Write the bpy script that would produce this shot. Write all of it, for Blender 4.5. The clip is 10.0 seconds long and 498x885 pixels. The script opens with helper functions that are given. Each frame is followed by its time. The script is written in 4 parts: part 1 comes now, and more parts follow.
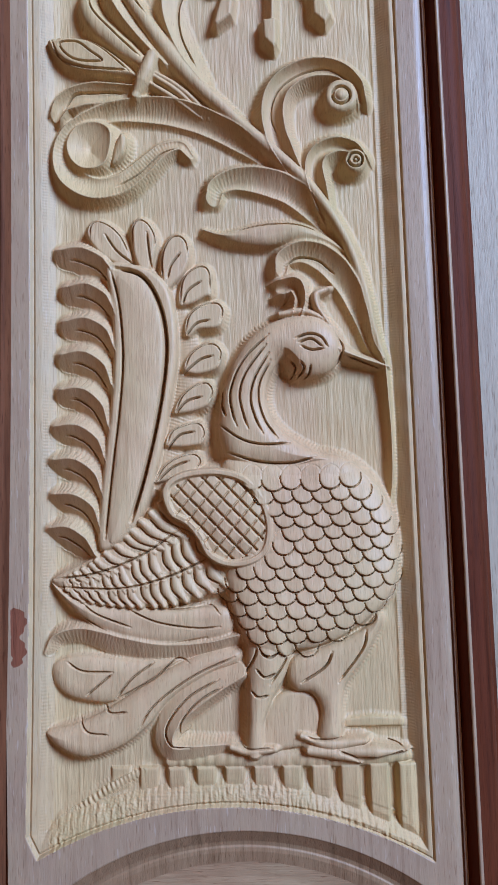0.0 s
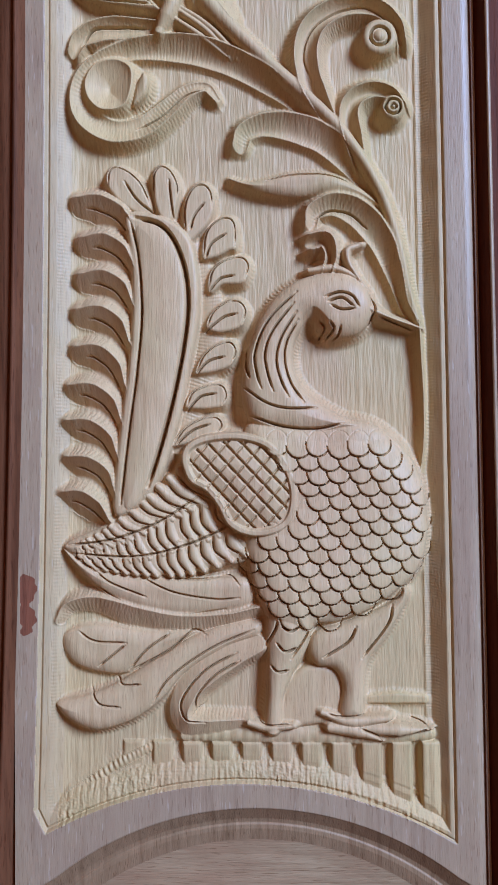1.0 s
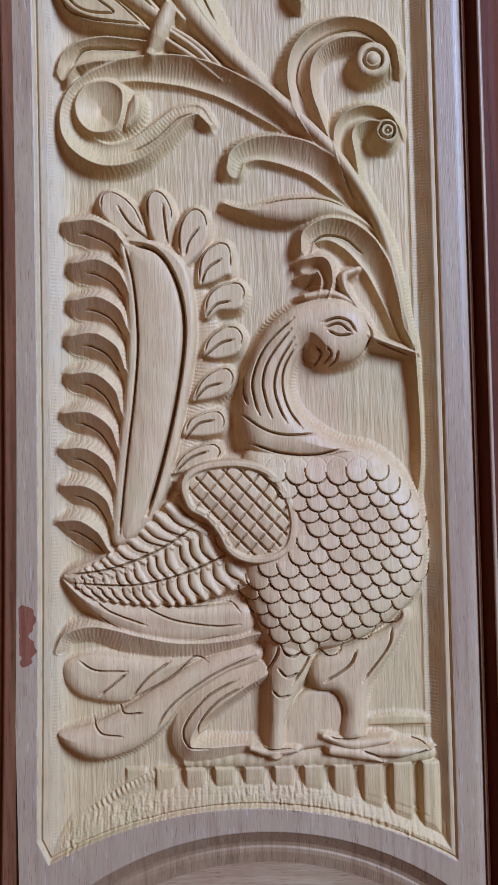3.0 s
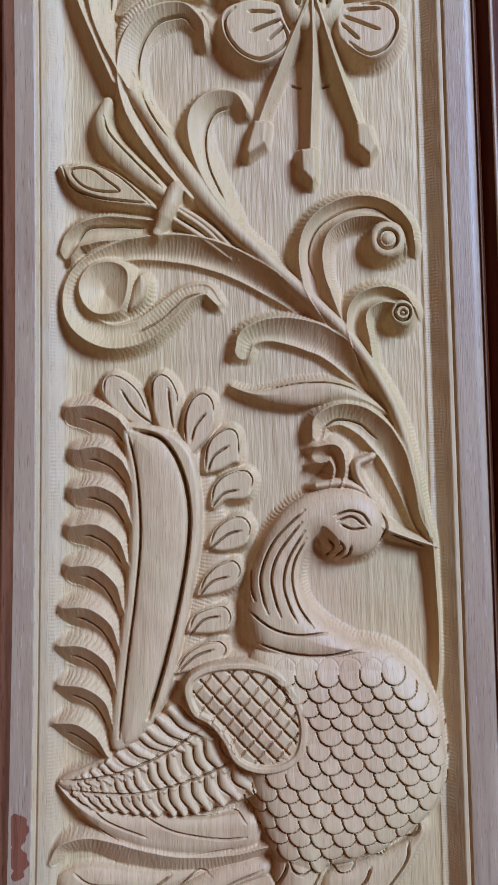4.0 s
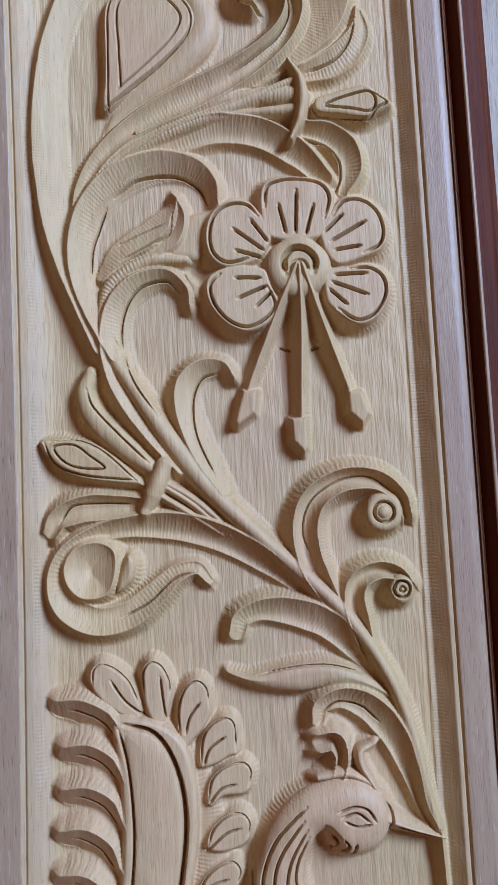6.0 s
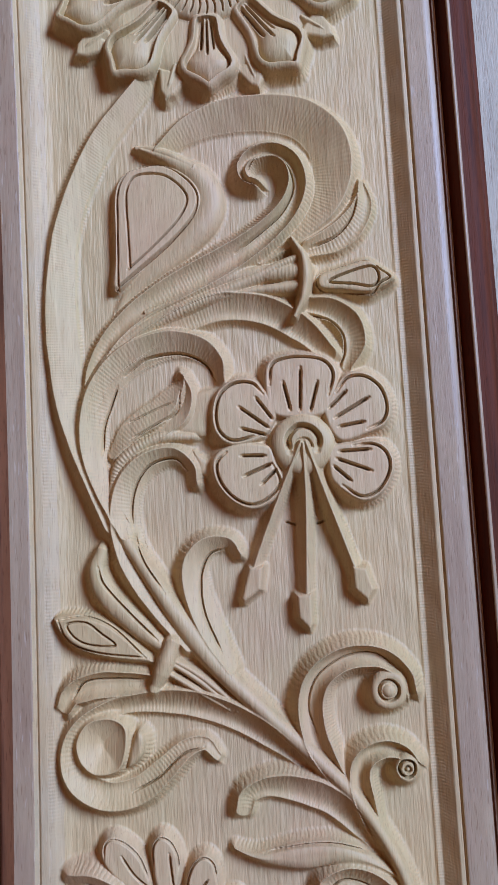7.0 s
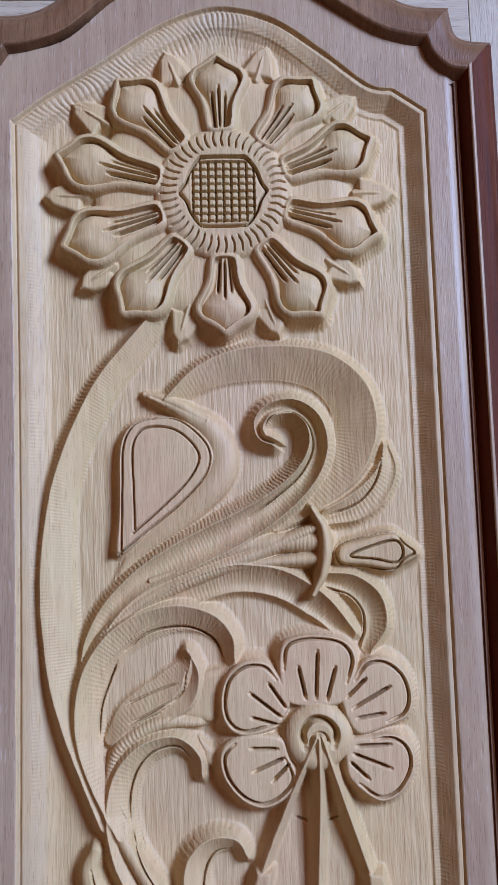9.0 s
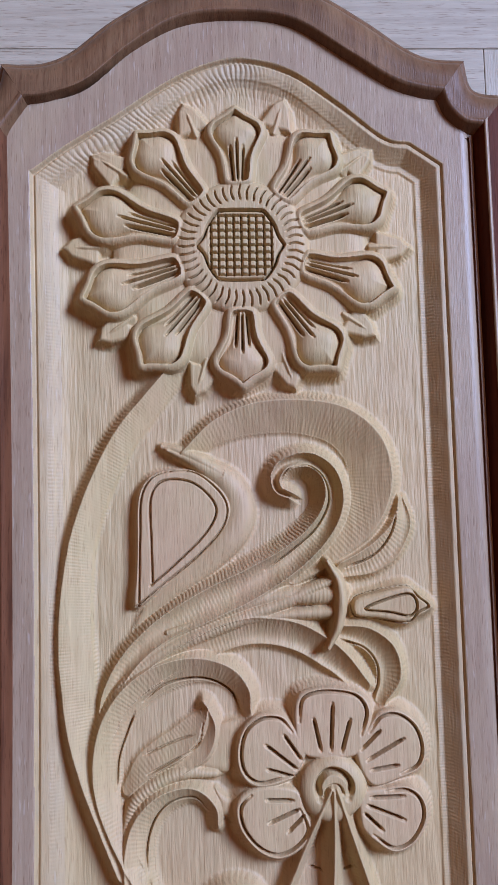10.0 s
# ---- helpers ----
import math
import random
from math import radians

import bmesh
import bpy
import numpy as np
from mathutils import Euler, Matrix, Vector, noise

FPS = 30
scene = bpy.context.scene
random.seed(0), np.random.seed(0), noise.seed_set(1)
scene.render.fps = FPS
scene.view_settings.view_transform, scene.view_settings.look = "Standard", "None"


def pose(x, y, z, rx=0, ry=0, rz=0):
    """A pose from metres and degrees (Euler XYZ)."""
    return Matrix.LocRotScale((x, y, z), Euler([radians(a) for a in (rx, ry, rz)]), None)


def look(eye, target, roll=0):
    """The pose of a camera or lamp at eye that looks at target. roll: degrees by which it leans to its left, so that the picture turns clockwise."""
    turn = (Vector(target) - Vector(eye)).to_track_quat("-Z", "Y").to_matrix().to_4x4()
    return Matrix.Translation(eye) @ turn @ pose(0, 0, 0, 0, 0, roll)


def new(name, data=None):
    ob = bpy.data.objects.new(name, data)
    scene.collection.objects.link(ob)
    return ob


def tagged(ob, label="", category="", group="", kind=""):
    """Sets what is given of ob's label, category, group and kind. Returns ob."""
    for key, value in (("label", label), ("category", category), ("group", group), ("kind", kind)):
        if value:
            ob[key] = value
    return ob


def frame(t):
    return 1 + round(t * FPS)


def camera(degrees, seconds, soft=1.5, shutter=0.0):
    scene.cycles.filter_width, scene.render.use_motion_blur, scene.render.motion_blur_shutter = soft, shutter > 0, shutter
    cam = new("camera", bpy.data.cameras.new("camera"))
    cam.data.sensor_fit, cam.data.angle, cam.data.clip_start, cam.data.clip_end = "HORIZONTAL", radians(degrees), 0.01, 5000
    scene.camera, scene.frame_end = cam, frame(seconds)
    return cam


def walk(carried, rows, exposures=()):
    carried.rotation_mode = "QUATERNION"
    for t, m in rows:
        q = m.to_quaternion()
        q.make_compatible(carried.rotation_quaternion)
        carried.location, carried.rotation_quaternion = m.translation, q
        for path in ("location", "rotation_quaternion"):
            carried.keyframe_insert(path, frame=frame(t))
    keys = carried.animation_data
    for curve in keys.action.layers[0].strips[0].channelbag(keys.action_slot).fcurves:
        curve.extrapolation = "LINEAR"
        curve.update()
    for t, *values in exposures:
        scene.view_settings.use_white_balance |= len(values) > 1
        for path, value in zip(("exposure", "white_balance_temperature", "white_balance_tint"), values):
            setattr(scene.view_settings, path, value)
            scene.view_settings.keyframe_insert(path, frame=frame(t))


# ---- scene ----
cam = camera(33.8, 10.0, soft=1.1)
PATH = [
    (0, (0.014, -0.578, 1.211), (-0.052, 1.416, 1.36), -1.9),
    (0.5, (0.0, -0.558, 1.209), (-0.072, 1.438, 1.312), -1.6),
    (1, (-0.005, -0.55, 1.211), (-0.065, 1.448, 1.28), -0.7),
    (1.5, (-0.01, -0.55, 1.212), (-0.058, 1.449, 1.261), -0.3),
    (2, (-0.017, -0.551, 1.208), (-0.036, 1.448, 1.247), -0.3),
    (2.2, (-0.01, -0.547, 1.206), (-0.059, 1.453, 1.197), -0.3),
    (3.3, (-0.03, -0.551, 1.263), (0.013, 1.448, 1.315), -1.9),
    (3.5, (-0.029, -0.539, 1.281), (0.009, 1.46, 1.348), -2.1),
    (4, (-0.02, -0.527, 1.341), (-0.028, 1.47, 1.456), -1.2),
    (4.5, (0.0, -0.54, 1.394), (-0.032, 1.453, 1.552), -1.6),
    (5, (-0.025, -0.535, 1.432), (0.012, 1.458, 1.59), -1.9),
    (5.5, (-0.029, -0.524, 1.474), (0.037, 1.469, 1.623), -2.7),
    (6.8, (-0.019, -0.516, 1.566), (-0.006, 1.464, 1.841), -3.4),
    (7, (0.008, -0.54, 1.601), (-0.061, 1.447, 1.819), -2.9),
    (7.5, (-0.004, -0.524, 1.65), (-0.025, 1.467, 1.837), -2.1),
    (8, (-0.013, -0.521, 1.691), (0.017, 1.469, 1.887), -2.0),
    (8.5, (-0.019, -0.522, 1.741), (0.02, 1.466, 1.953), -2.4),
    (9, (-0.026, -0.519, 1.777), (0.027, 1.467, 2.002), -1.5),
    (9.5, (-0.035, -0.52, 1.798), (0.003, 1.464, 2.048), -0.9),
    (10, (-0.041, -0.528, 1.815), (0.031, 1.46, 2.021), -1.2),
]
walk(cam, [(t, look(eye, target, roll)) for t, eye, target, roll in PATH], [(0.0, 0.0, 6500, 8), (2.2, 0.0, 6500, 10), (4.0, -0.08, 6500, 8), (5.5, -0.15, 6500, 9), (7.0, -0.2, 6600, 12), (8.5, -0.19, 6600, 13), (9.5, -0.21, 6800, 18), (10.0, -0.21, 6800, 18)])


# ---- light ----
world = bpy.data.worlds.new("sky")
scene.world = world
world.use_nodes = True
sky = world.node_tree.nodes.new("ShaderNodeTexSky")
sky.sky_type, sky.sun_disc = "NISHITA", False
sky.sun_elevation, sky.sun_rotation = radians(40), radians(120)
backing = world.node_tree.nodes["Background"]
world.node_tree.links.new(sky.outputs[0], backing.inputs[0])
backing.inputs[1].default_value = 0.08


def window_light(name, eye, target, width, height, watts, colour):
    lamp = bpy.data.lights.new(name, "AREA")
    lamp.shape, lamp.size, lamp.size_y, lamp.energy, lamp.color = "RECTANGLE", width, height, watts, colour
    ob = new(name, lamp)
    ob.matrix_world = look(eye, target)
    return ob


window_light("window_daylight", (3.38, -3.9, 3.8), (0.0, -3.9, 3.8), 2.2, 1.9, 812, (0.65, 0.985, 1.81))


# ---- materials ----
def wood(name, pale, dark, red, gloss=0.55, across=False, bump=0.25, mottle=0.35, heart=None, sheen=0.3, hair=1.0, flecks=0.0, gouge=0.0, patches=None):
    """Planed or carved timber: long grain, short dark pores, broad mottling."""
    mat = bpy.data.materials.new(name)
    mat.use_nodes = True
    tree = mat.node_tree
    nodes, link = tree.nodes, tree.links.new
    bsdf = nodes["Principled BSDF"]
    where = nodes.new("ShaderNodeNewGeometry")

    def grain(scale, detail, rough):
        m = nodes.new("ShaderNodeMapping")
        m.inputs["Scale"].default_value = (scale[1], scale[1] * 0.25, scale[0]) if across is False else (scale[0], scale[1] * 0.25, scale[1])
        link(where.outputs["Position"], m.inputs["Vector"])
        n = nodes.new("ShaderNodeTexNoise")
        n.inputs["Scale"].default_value, n.inputs["Detail"].default_value, n.inputs["Roughness"].default_value = 1.0, detail, rough
        link(m.outputs[0], n.inputs["Vector"])
        return n.outputs["Fac"]

    def ramp(fac, stops):
        r = nodes.new("ShaderNodeValToRGB")
        els = r.color_ramp.elements
        while len(els) < len(stops):
            els.new(0.5)
        for el, (at, colour) in zip(els, stops):
            el.position, el.color = at, (*colour, 1)
        link(fac, r.inputs[0])
        return r.outputs[0]

    def mixed(kind, fac, a, b):
        m = nodes.new("ShaderNodeMix")
        m.data_type, m.blend_type = "RGBA", kind
        if isinstance(fac, float):
            m.inputs["Factor"].default_value = fac
        else:
            link(fac, m.inputs["Factor"])
        for value, slot in ((a, "A"), (b, "B")):
            socket = [i for i in m.inputs if i.name == slot and i.type == "RGBA"][0]
            if isinstance(value, tuple):
                socket.default_value = (*value, 1)
            else:
                link(value, socket)
        return [o for o in m.outputs if o.type == "RGBA"][0]

    long_grain = grain((9, 260), 4, 0.6)
    broad = grain((7, 16), 3, 0.55)
    pores = grain((95, 1500), 2, 0.5)
    base = ramp(long_grain, [(0.28, dark), (0.5, pale), (0.75, tuple(min(1, c * 1.1) for c in pale))])
    base = mixed("MIX", ramp(broad, [(0.4, (0, 0, 0)), (0.72, (mottle, mottle, mottle))]), base, red)
    if heart:
        # a pinkish streak of heartwood up the middle of the board, olive sapwood at its sides
        xyz = nodes.new("ShaderNodeSeparateXYZ")
        link(where.outputs["Position"], xyz.inputs[0])
        value = xyz.outputs[0]
        for kind, number in (("ADD", 0.012), ("ABSOLUTE", 0.0), ("MULTIPLY", 4.2)):
            step = nodes.new("ShaderNodeMath")
            step.operation = kind
            link(value, step.inputs[0])
            step.inputs[1].default_value = number
            value = step.outputs[0]
        add = nodes.new("ShaderNodeMath")
        link(value, add.inputs[0])
        link(grain((5, 14), 4, 0.6), add.inputs[1])
        streak = ramp(add.outputs[0], [(0.46, (0.6, 0.6, 0.6)), (0.95, (0, 0, 0))])
        base = mixed("MIX", streak, base, heart)
    if patches:
        # sapwood and heartwood in large uneven clouds
        base = mixed("MIX", ramp(grain((11, 22), 5, 0.62), [(0.44, (0, 0, 0)), (0.66, (0.75, 0.75, 0.75))]), base, patches)
    fine = grain((40, 420), 3, 0.65)
    base = mixed("MULTIPLY", hair, base, ramp(fine, [(0.28, (0.88, 0.86, 0.83)), (0.6, (1.02, 1.02, 1.02))]))
    base = mixed("MULTIPLY", hair, base, ramp(pores, [(0.30, (0.66, 0.58, 0.52)), (0.40, (1, 1, 1))]))
    if flecks:
        # open pores with pale filler
        base = mixed("MIX", ramp(grain((70, 900), 1, 0.4), [(0.68, (0, 0, 0)), (0.73, (flecks, flecks, flecks))]), base, (0.56, 0.46, 0.36))
    link(base, bsdf.inputs["Base Color"])
    bsdf.inputs["Roughness"].default_value = gloss
    bsdf.inputs["Specular IOR Level"].default_value = sheen
    b1 = nodes.new("ShaderNodeBump")
    b1.inputs["Strength"].default_value, b1.inputs["Distance"].default_value = bump, 0.0009
    link(pores, b1.inputs["Height"])
    b2 = nodes.new("ShaderNodeBump")
    b2.inputs["Strength"].default_value, b2.inputs["Distance"].default_value = bump, 0.0005
    link(long_grain, b2.inputs["Height"])
    link(b1.outputs[0], b2.inputs["Normal"])
    last = b2
    if gouge:
        # short shallow gouge strokes along the grain
        last = nodes.new("ShaderNodeBump")
        last.inputs["Strength"].default_value, last.inputs["Distance"].default_value = 1.0, gouge
        link(grain((34, 330), 2, 0.55), last.inputs["Height"])
        link(b2.outputs[0], last.inputs["Normal"])
    link(last.outputs[0], bsdf.inputs["Normal"])
    return mat


CARVED = wood("carved_teak", (0.526, 0.354, 0.16), (0.454, 0.296, 0.124), (0.475, 0.303, 0.137), 0.58, bump=0.2, mottle=0.8, heart=(0.482, 0.296, 0.16), hair=0.55, gouge=0.0005, patches=(0.465, 0.335, 0.148))
GROUND = wood("gouged_teak", (0.526, 0.357, 0.166), (0.454, 0.296, 0.127), (0.475, 0.303, 0.144), 0.55, bump=0.25, mottle=0.5, heart=(0.475, 0.306, 0.172), hair=0.5, gouge=0.0010, patches=(0.47, 0.336, 0.161))
ROSE = wood("rosy_carved_teak", (0.533, 0.35, 0.177), (0.461, 0.286, 0.132), (0.497, 0.299, 0.155), 0.5, bump=0.2, mottle=0.7, hair=0.6, gouge=0.0004, patches=(0.533, 0.372, 0.18))
FACE = wood("planed_teak", (0.36, 0.244, 0.147), (0.281, 0.175, 0.1), (0.302, 0.181, 0.11), 0.42, bump=0.15, mottle=0.7, hair=0.8, flecks=0.3, patches=(0.382, 0.258, 0.147))
STAINED = wood("red_stained_teak", (0.095, 0.0213, 0.0074), (0.045, 0.0097, 0.00348), (0.115, 0.0301, 0.0109), 0.6, sheen=0.1)
BEVEL = wood("cut_bevel_teak", (0.49, 0.337, 0.165), (0.42, 0.278, 0.128), (0.44, 0.281, 0.139), 0.55, bump=0.2, mottle=0.6, hair=0.6, flecks=0.2, patches=(0.432, 0.314, 0.176))
BROWN = wood("brown_stained_teak", (0.14, 0.0485, 0.02), (0.065, 0.0204, 0.0087), (0.095, 0.031, 0.0122), 0.65, sheen=0.1)
PATCH = wood("red_paint_patch", (0.21, 0.0679, 0.0331), (0.14, 0.0417, 0.0209), (0.23, 0.0873, 0.0435), 0.5)
ARCH = wood("brown_arch_teak", (0.31, 0.189, 0.0974), (0.205, 0.112, 0.0539), (0.25, 0.131, 0.0635), 0.55, mottle=0.7)
MOULD = wood("dark_teak", (0.205, 0.105, 0.0478), (0.1, 0.0436, 0.0191), (0.16, 0.0679, 0.0287), 0.45, mottle=0.9, sheen=0.25, patches=(0.12, 0.0563, 0.0261))
LEAF = wood("door_leaf_teak", (0.404, 0.325, 0.221), (0.33, 0.257, 0.172), (0.381, 0.291, 0.193), 0.5)
RAIL = wood("door_rail_teak", (0.404, 0.325, 0.221), (0.33, 0.257, 0.172), (0.381, 0.291, 0.193), 0.5, across=True)
LOWER = wood("lower_panel_teak", (0.41, 0.281, 0.152), (0.26, 0.16, 0.0827), (0.30, 0.15, 0.0766), 0.5, across=True, mottle=1.0, patches=(0.31, 0.179, 0.094))


def plain(name, colour, rough, spread):
    mat = bpy.data.materials.new(name)
    mat.use_nodes = True
    nodes, link = mat.node_tree.nodes, mat.node_tree.links.new
    n = nodes.new("ShaderNodeTexNoise")
    n.inputs["Scale"].default_value, n.inputs["Detail"].default_value = 7, 6
    r = nodes.new("ShaderNodeValToRGB")
    r.color_ramp.elements[0].color = (*[c * (1 - spread) for c in colour], 1)
    r.color_ramp.elements[1].color = (*[min(1, c * (1 + spread)) for c in colour], 1)
    link(n.outputs["Fac"], r.inputs[0])
    link(r.outputs[0], nodes["Principled BSDF"].inputs["Base Color"])
    nodes["Principled BSDF"].inputs["Roughness"].default_value = rough
    return mat


# orange and brown chosen so that bounced light warms the shade on the carving
FILL_OCHRE = plain("fill_ochre", (0.185, 0.048, 0.005), 0.9, 0.08)
FILL_BROWN = plain("fill_brown", (0.16, 0.068, 0.022), 0.85, 0.2)


# ---- unseen room added round the door: its ochre surfaces bounce warm fill ----
def slab(name, lo, hi, material, label, category):
    bm = bmesh.new()
    bmesh.ops.create_cube(bm, size=1.0, matrix=Matrix.LocRotScale([(a + b) / 2 for a, b in zip(lo, hi)], None, [b - a for a, b in zip(lo, hi)]))
    me = bpy.data.meshes.new(name)
    bm.to_mesh(me)
    bm.free()
    me.materials.append(material)
    return tagged(new(name, me), label, category, kind="structure")


slab("floor", (-3.4, -5.8, -0.1), (3.4, 0.3, 0.0), FILL_BROWN, "unseen brown floor added for warm bounced light", "floor")
slab("ceiling", (-3.4, -5.8, 5.0), (3.4, 0.3, 5.1), FILL_OCHRE, "unseen ochre ceiling added for warm bounced light", "ceiling")
slab("wall_back", (-3.4, -5.9, 0.0), (3.4, -5.8, 5.0), FILL_OCHRE, "unseen ochre wall facing the door, added for warm bounced light", "wall")
slab("wall_left", (-3.5, -5.8, 0.0), (-3.4, 0.3, 5.0), FILL_OCHRE, "unseen ochre wall beside the door, added for warm bounced light", "wall")
# unseen window opening, added round the area lamp
for lo, hi in (((3.4, -5.8, 0.0), (3.5, 0.3, 2.65)), ((3.4, -5.8, 4.85), (3.5, 0.3, 5.0)), ((3.4, -5.8, 2.65), (3.5, -5.05, 4.85)), ((3.4, -2.75, 2.65), (3.5, 0.3, 4.85))):
    slab("wall_right", lo, hi, FILL_OCHRE, "unseen ochre wall round a high window, added for warm bounced light", "wall")
for lo, hi in (((3.42, -5.05, 2.65), (3.48, -5.0, 4.85)), ((3.42, -2.8, 2.65), (3.48, -2.75, 4.85)), ((3.42, -5.0, 2.65), (3.48, -2.8, 2.7)), ((3.42, -5.0, 4.8), (3.48, -2.8, 4.85))):
    slab("window_frame", lo, hi, FILL_BROWN, "unseen frame added round the high window opening", "window")
slab("wall_door_left", (-3.4, 0.0, 0.0), (-0.42, 0.2, 5.0), FILL_OCHRE, "unseen ochre wall at the door, added for warm bounced light", "wall")
slab("wall_door_right", (0.42, 0.0, 0.0), (3.4, 0.2, 5.0), FILL_OCHRE, "unseen ochre wall at the door, added for warm bounced light", "wall")
slab("wall_door_top", (-0.42, 0.0, 2.36), (0.42, 0.2, 5.0), FILL_OCHRE, "unseen ochre wall over the door, added for warm bounced light", "wall")


# ---- the carving: one block of timber, cut as heights over a fine grid (millimetres) ----
STEP = 0.52
X0, X1, Z0, Z1 = -177.5, 132.0, -128.0, 1157.0
gx = np.arange(X0, X1, STEP)
gz = np.arange(Z0, Z1, STEP)
H = np.zeros((len(gz), len(gx)), np.float32)
OWNER = np.zeros(H.shape, np.int32)
PARTS = [("ground", None, "", None)]


def part_id(name, parent=None, label="", material=None):
    PARTS.append((name, parent, label, material))
    return len(PARTS) - 1


def curve(pts, closed=False, steps=10):
    """A smooth line through the points."""
    p = np.array(pts, float)
    p = np.vstack([p[-1], p, p[0], p[1]]) if closed else np.vstack([2 * p[0] - p[1], p, 2 * p[-1] - p[-2]])
    t = np.linspace(0, 1, steps, endpoint=False)[:, None]
    out = []
    for a, b, c, d in zip(p, p[1:], p[2:], p[3:]):
        out.append(0.5 * (2 * b + (c - a) * t + (2 * a - 5 * b + 4 * c - d) * t ** 2 + (3 * b - a - 3 * c + d) * t ** 3))
    out = np.vstack(out)
    return np.vstack([out, out[0] if closed else p[-2]])


def window(path, pad):
    lo, hi = path.min(0) - pad, path.max(0) + pad
    i0, i1 = max(0, int((lo[0] - X0) / STEP)), min(len(gx), int((hi[0] - X0) / STEP) + 2)
    j0, j1 = max(0, int((lo[1] - Z0) / STEP)), min(len(gz), int((hi[1] - Z0) / STEP) + 2)
    return slice(j0, max(j0, j1)), slice(i0, max(i0, i1))


def nearest(path, rows, cols):
    """For each grid point: distance to the line, place along it from 0 to 1, and the distance to its right."""
    x, z = np.meshgrid(gx[cols].astype(np.float32), gz[rows].astype(np.float32))
    length = np.concatenate([[0], np.cumsum(np.hypot(*np.diff(path, axis=0).T))])
    total = max(length[-1], 1e-6)
    best = np.full(x.shape, 1e9, np.float32)
    along, side = np.zeros_like(best), np.ones_like(best)
    for (ax, az), (bx, bz), l0, l1 in zip(path, path[1:], length, length[1:]):
        ux, uz = bx - ax, bz - az
        n = ux * ux + uz * uz
        if n < 1e-9:
            continue
        k = np.clip(((x - ax) * ux + (z - az) * uz) / n, 0, 1)
        dx, dz = x - ax - k * ux, z - az - k * uz
        d = dx * dx + dz * dz
        m = d < best
        best[m] = d[m]
        along[m] = ((l0 + k * (l1 - l0)) / total)[m]
        side[m] = ((uz * dx - ux * dz) / math.sqrt(n))[m]
    return np.sqrt(best), along, side, x, z


def spread(values, s):
    values = values if hasattr(values, "__len__") else [values]
    return np.interp(s, np.linspace(0, 1, len(values)), values).astype(np.float32)


SHAPES = {
    "round": lambda v: np.sqrt(np.clip(1 - v * v, 0, 1)),
    "flat": lambda v: 1 - np.clip(np.abs(v), 0, 1) ** 6,
    "ridge": lambda v: 1.17 - np.sqrt(v * v + 0.03),
    "cup": lambda v: v * v,
    "vee": lambda v: np.abs(v) ** 1.1,
    "right": lambda v: (v + 1) / 2,
    "left": lambda v: (1 - v) / 2,
    "cupright": lambda v: np.clip((v + 1) / 2, 0, 1) ** 2 * 0.9 + 0.25 * np.clip(-v, 0, 1) ** 3,
    "cupleft": lambda v: np.clip((1 - v) / 2, 0, 1) ** 2 * 0.9 + 0.25 * np.clip(v, 0, 1) ** 3,
}


COVE = 3.0


def lay(rows, cols, top, inside, pid, over):
    """Sets carved heights into the block: the higher surface stays, or, with over, the new one wherever it lies.
    Outside the outline the wall runs out in a cove, as a round-nosed cutter leaves it."""
    h, o = H[rows, cols], OWNER[rows, cols]
    if over:
        h[inside], o[inside] = top[inside], pid
        return
    o[top > h + 0.05] = pid
    cove = np.where(inside, 0, np.clip(COVE - np.abs(top - h), 0, None) ** 2 / (4 * COVE))
    h[:] = np.maximum(h, top) + cove


def cutter_marks(along, out, x, z, pitch=2.5):
    """Scallops that the cutter left side by side on a wall, running down it; they start and fade in patches."""
    wave = np.abs(np.sin(along * np.pi / pitch + 0.5 * np.sin(out * 0.9 + along / 17)))
    patch = 0.55 + 0.45 * np.sin(x / 13 + 1.7 * np.sin(z / 19)) * np.sin(z / 11 + 1.3 * np.sin(x / 23))
    return MARK * (wave - 0.64) * patch * np.clip(out / 1.5, 0, 1)


MARK = 0.75


def stroke(pid, pts, width, high, low=None, shape="round", steep=1.35, over=False, ribs=0.0, pitch=2.4):
    """A swept band: half-widths and crest heights along it, edge height low, cross-section shape; ribs cut across it."""
    path = curve(pts)
    w_max = max(width) if hasattr(width, "__len__") else width
    h_max = max(high) if hasattr(high, "__len__") else high
    rows, cols = window(path, w_max + (h_max + COVE) / steep + 2)
    d, s, side, x, z = nearest(path, rows, cols)
    w, hi = spread(width, s), spread(high, s)
    lo = hi * 0.45 if low is None else spread(low, s)
    v = np.clip((d if shape == "vee" else side) / np.maximum(w, 0.2), -1, 1)
    top = lo + (hi - lo) * SHAPES[shape](v)
    length = np.hypot(*np.diff(path, axis=0).T).sum()
    if ribs:
        top = top + 0.45 * ribs * np.sin(s * length * 2 * np.pi / pitch + 2.2 * np.sin(s * length / 9) + v) * (0.6 + 0.4 * np.sin(s * length / 13 + 2 * v)) * (d < w)
    out = np.clip(d - w, 0, None)
    top = top - out * steep + cutter_marks(s * length, out, x, z)
    lay(rows, cols, top, d <= w, pid, over)


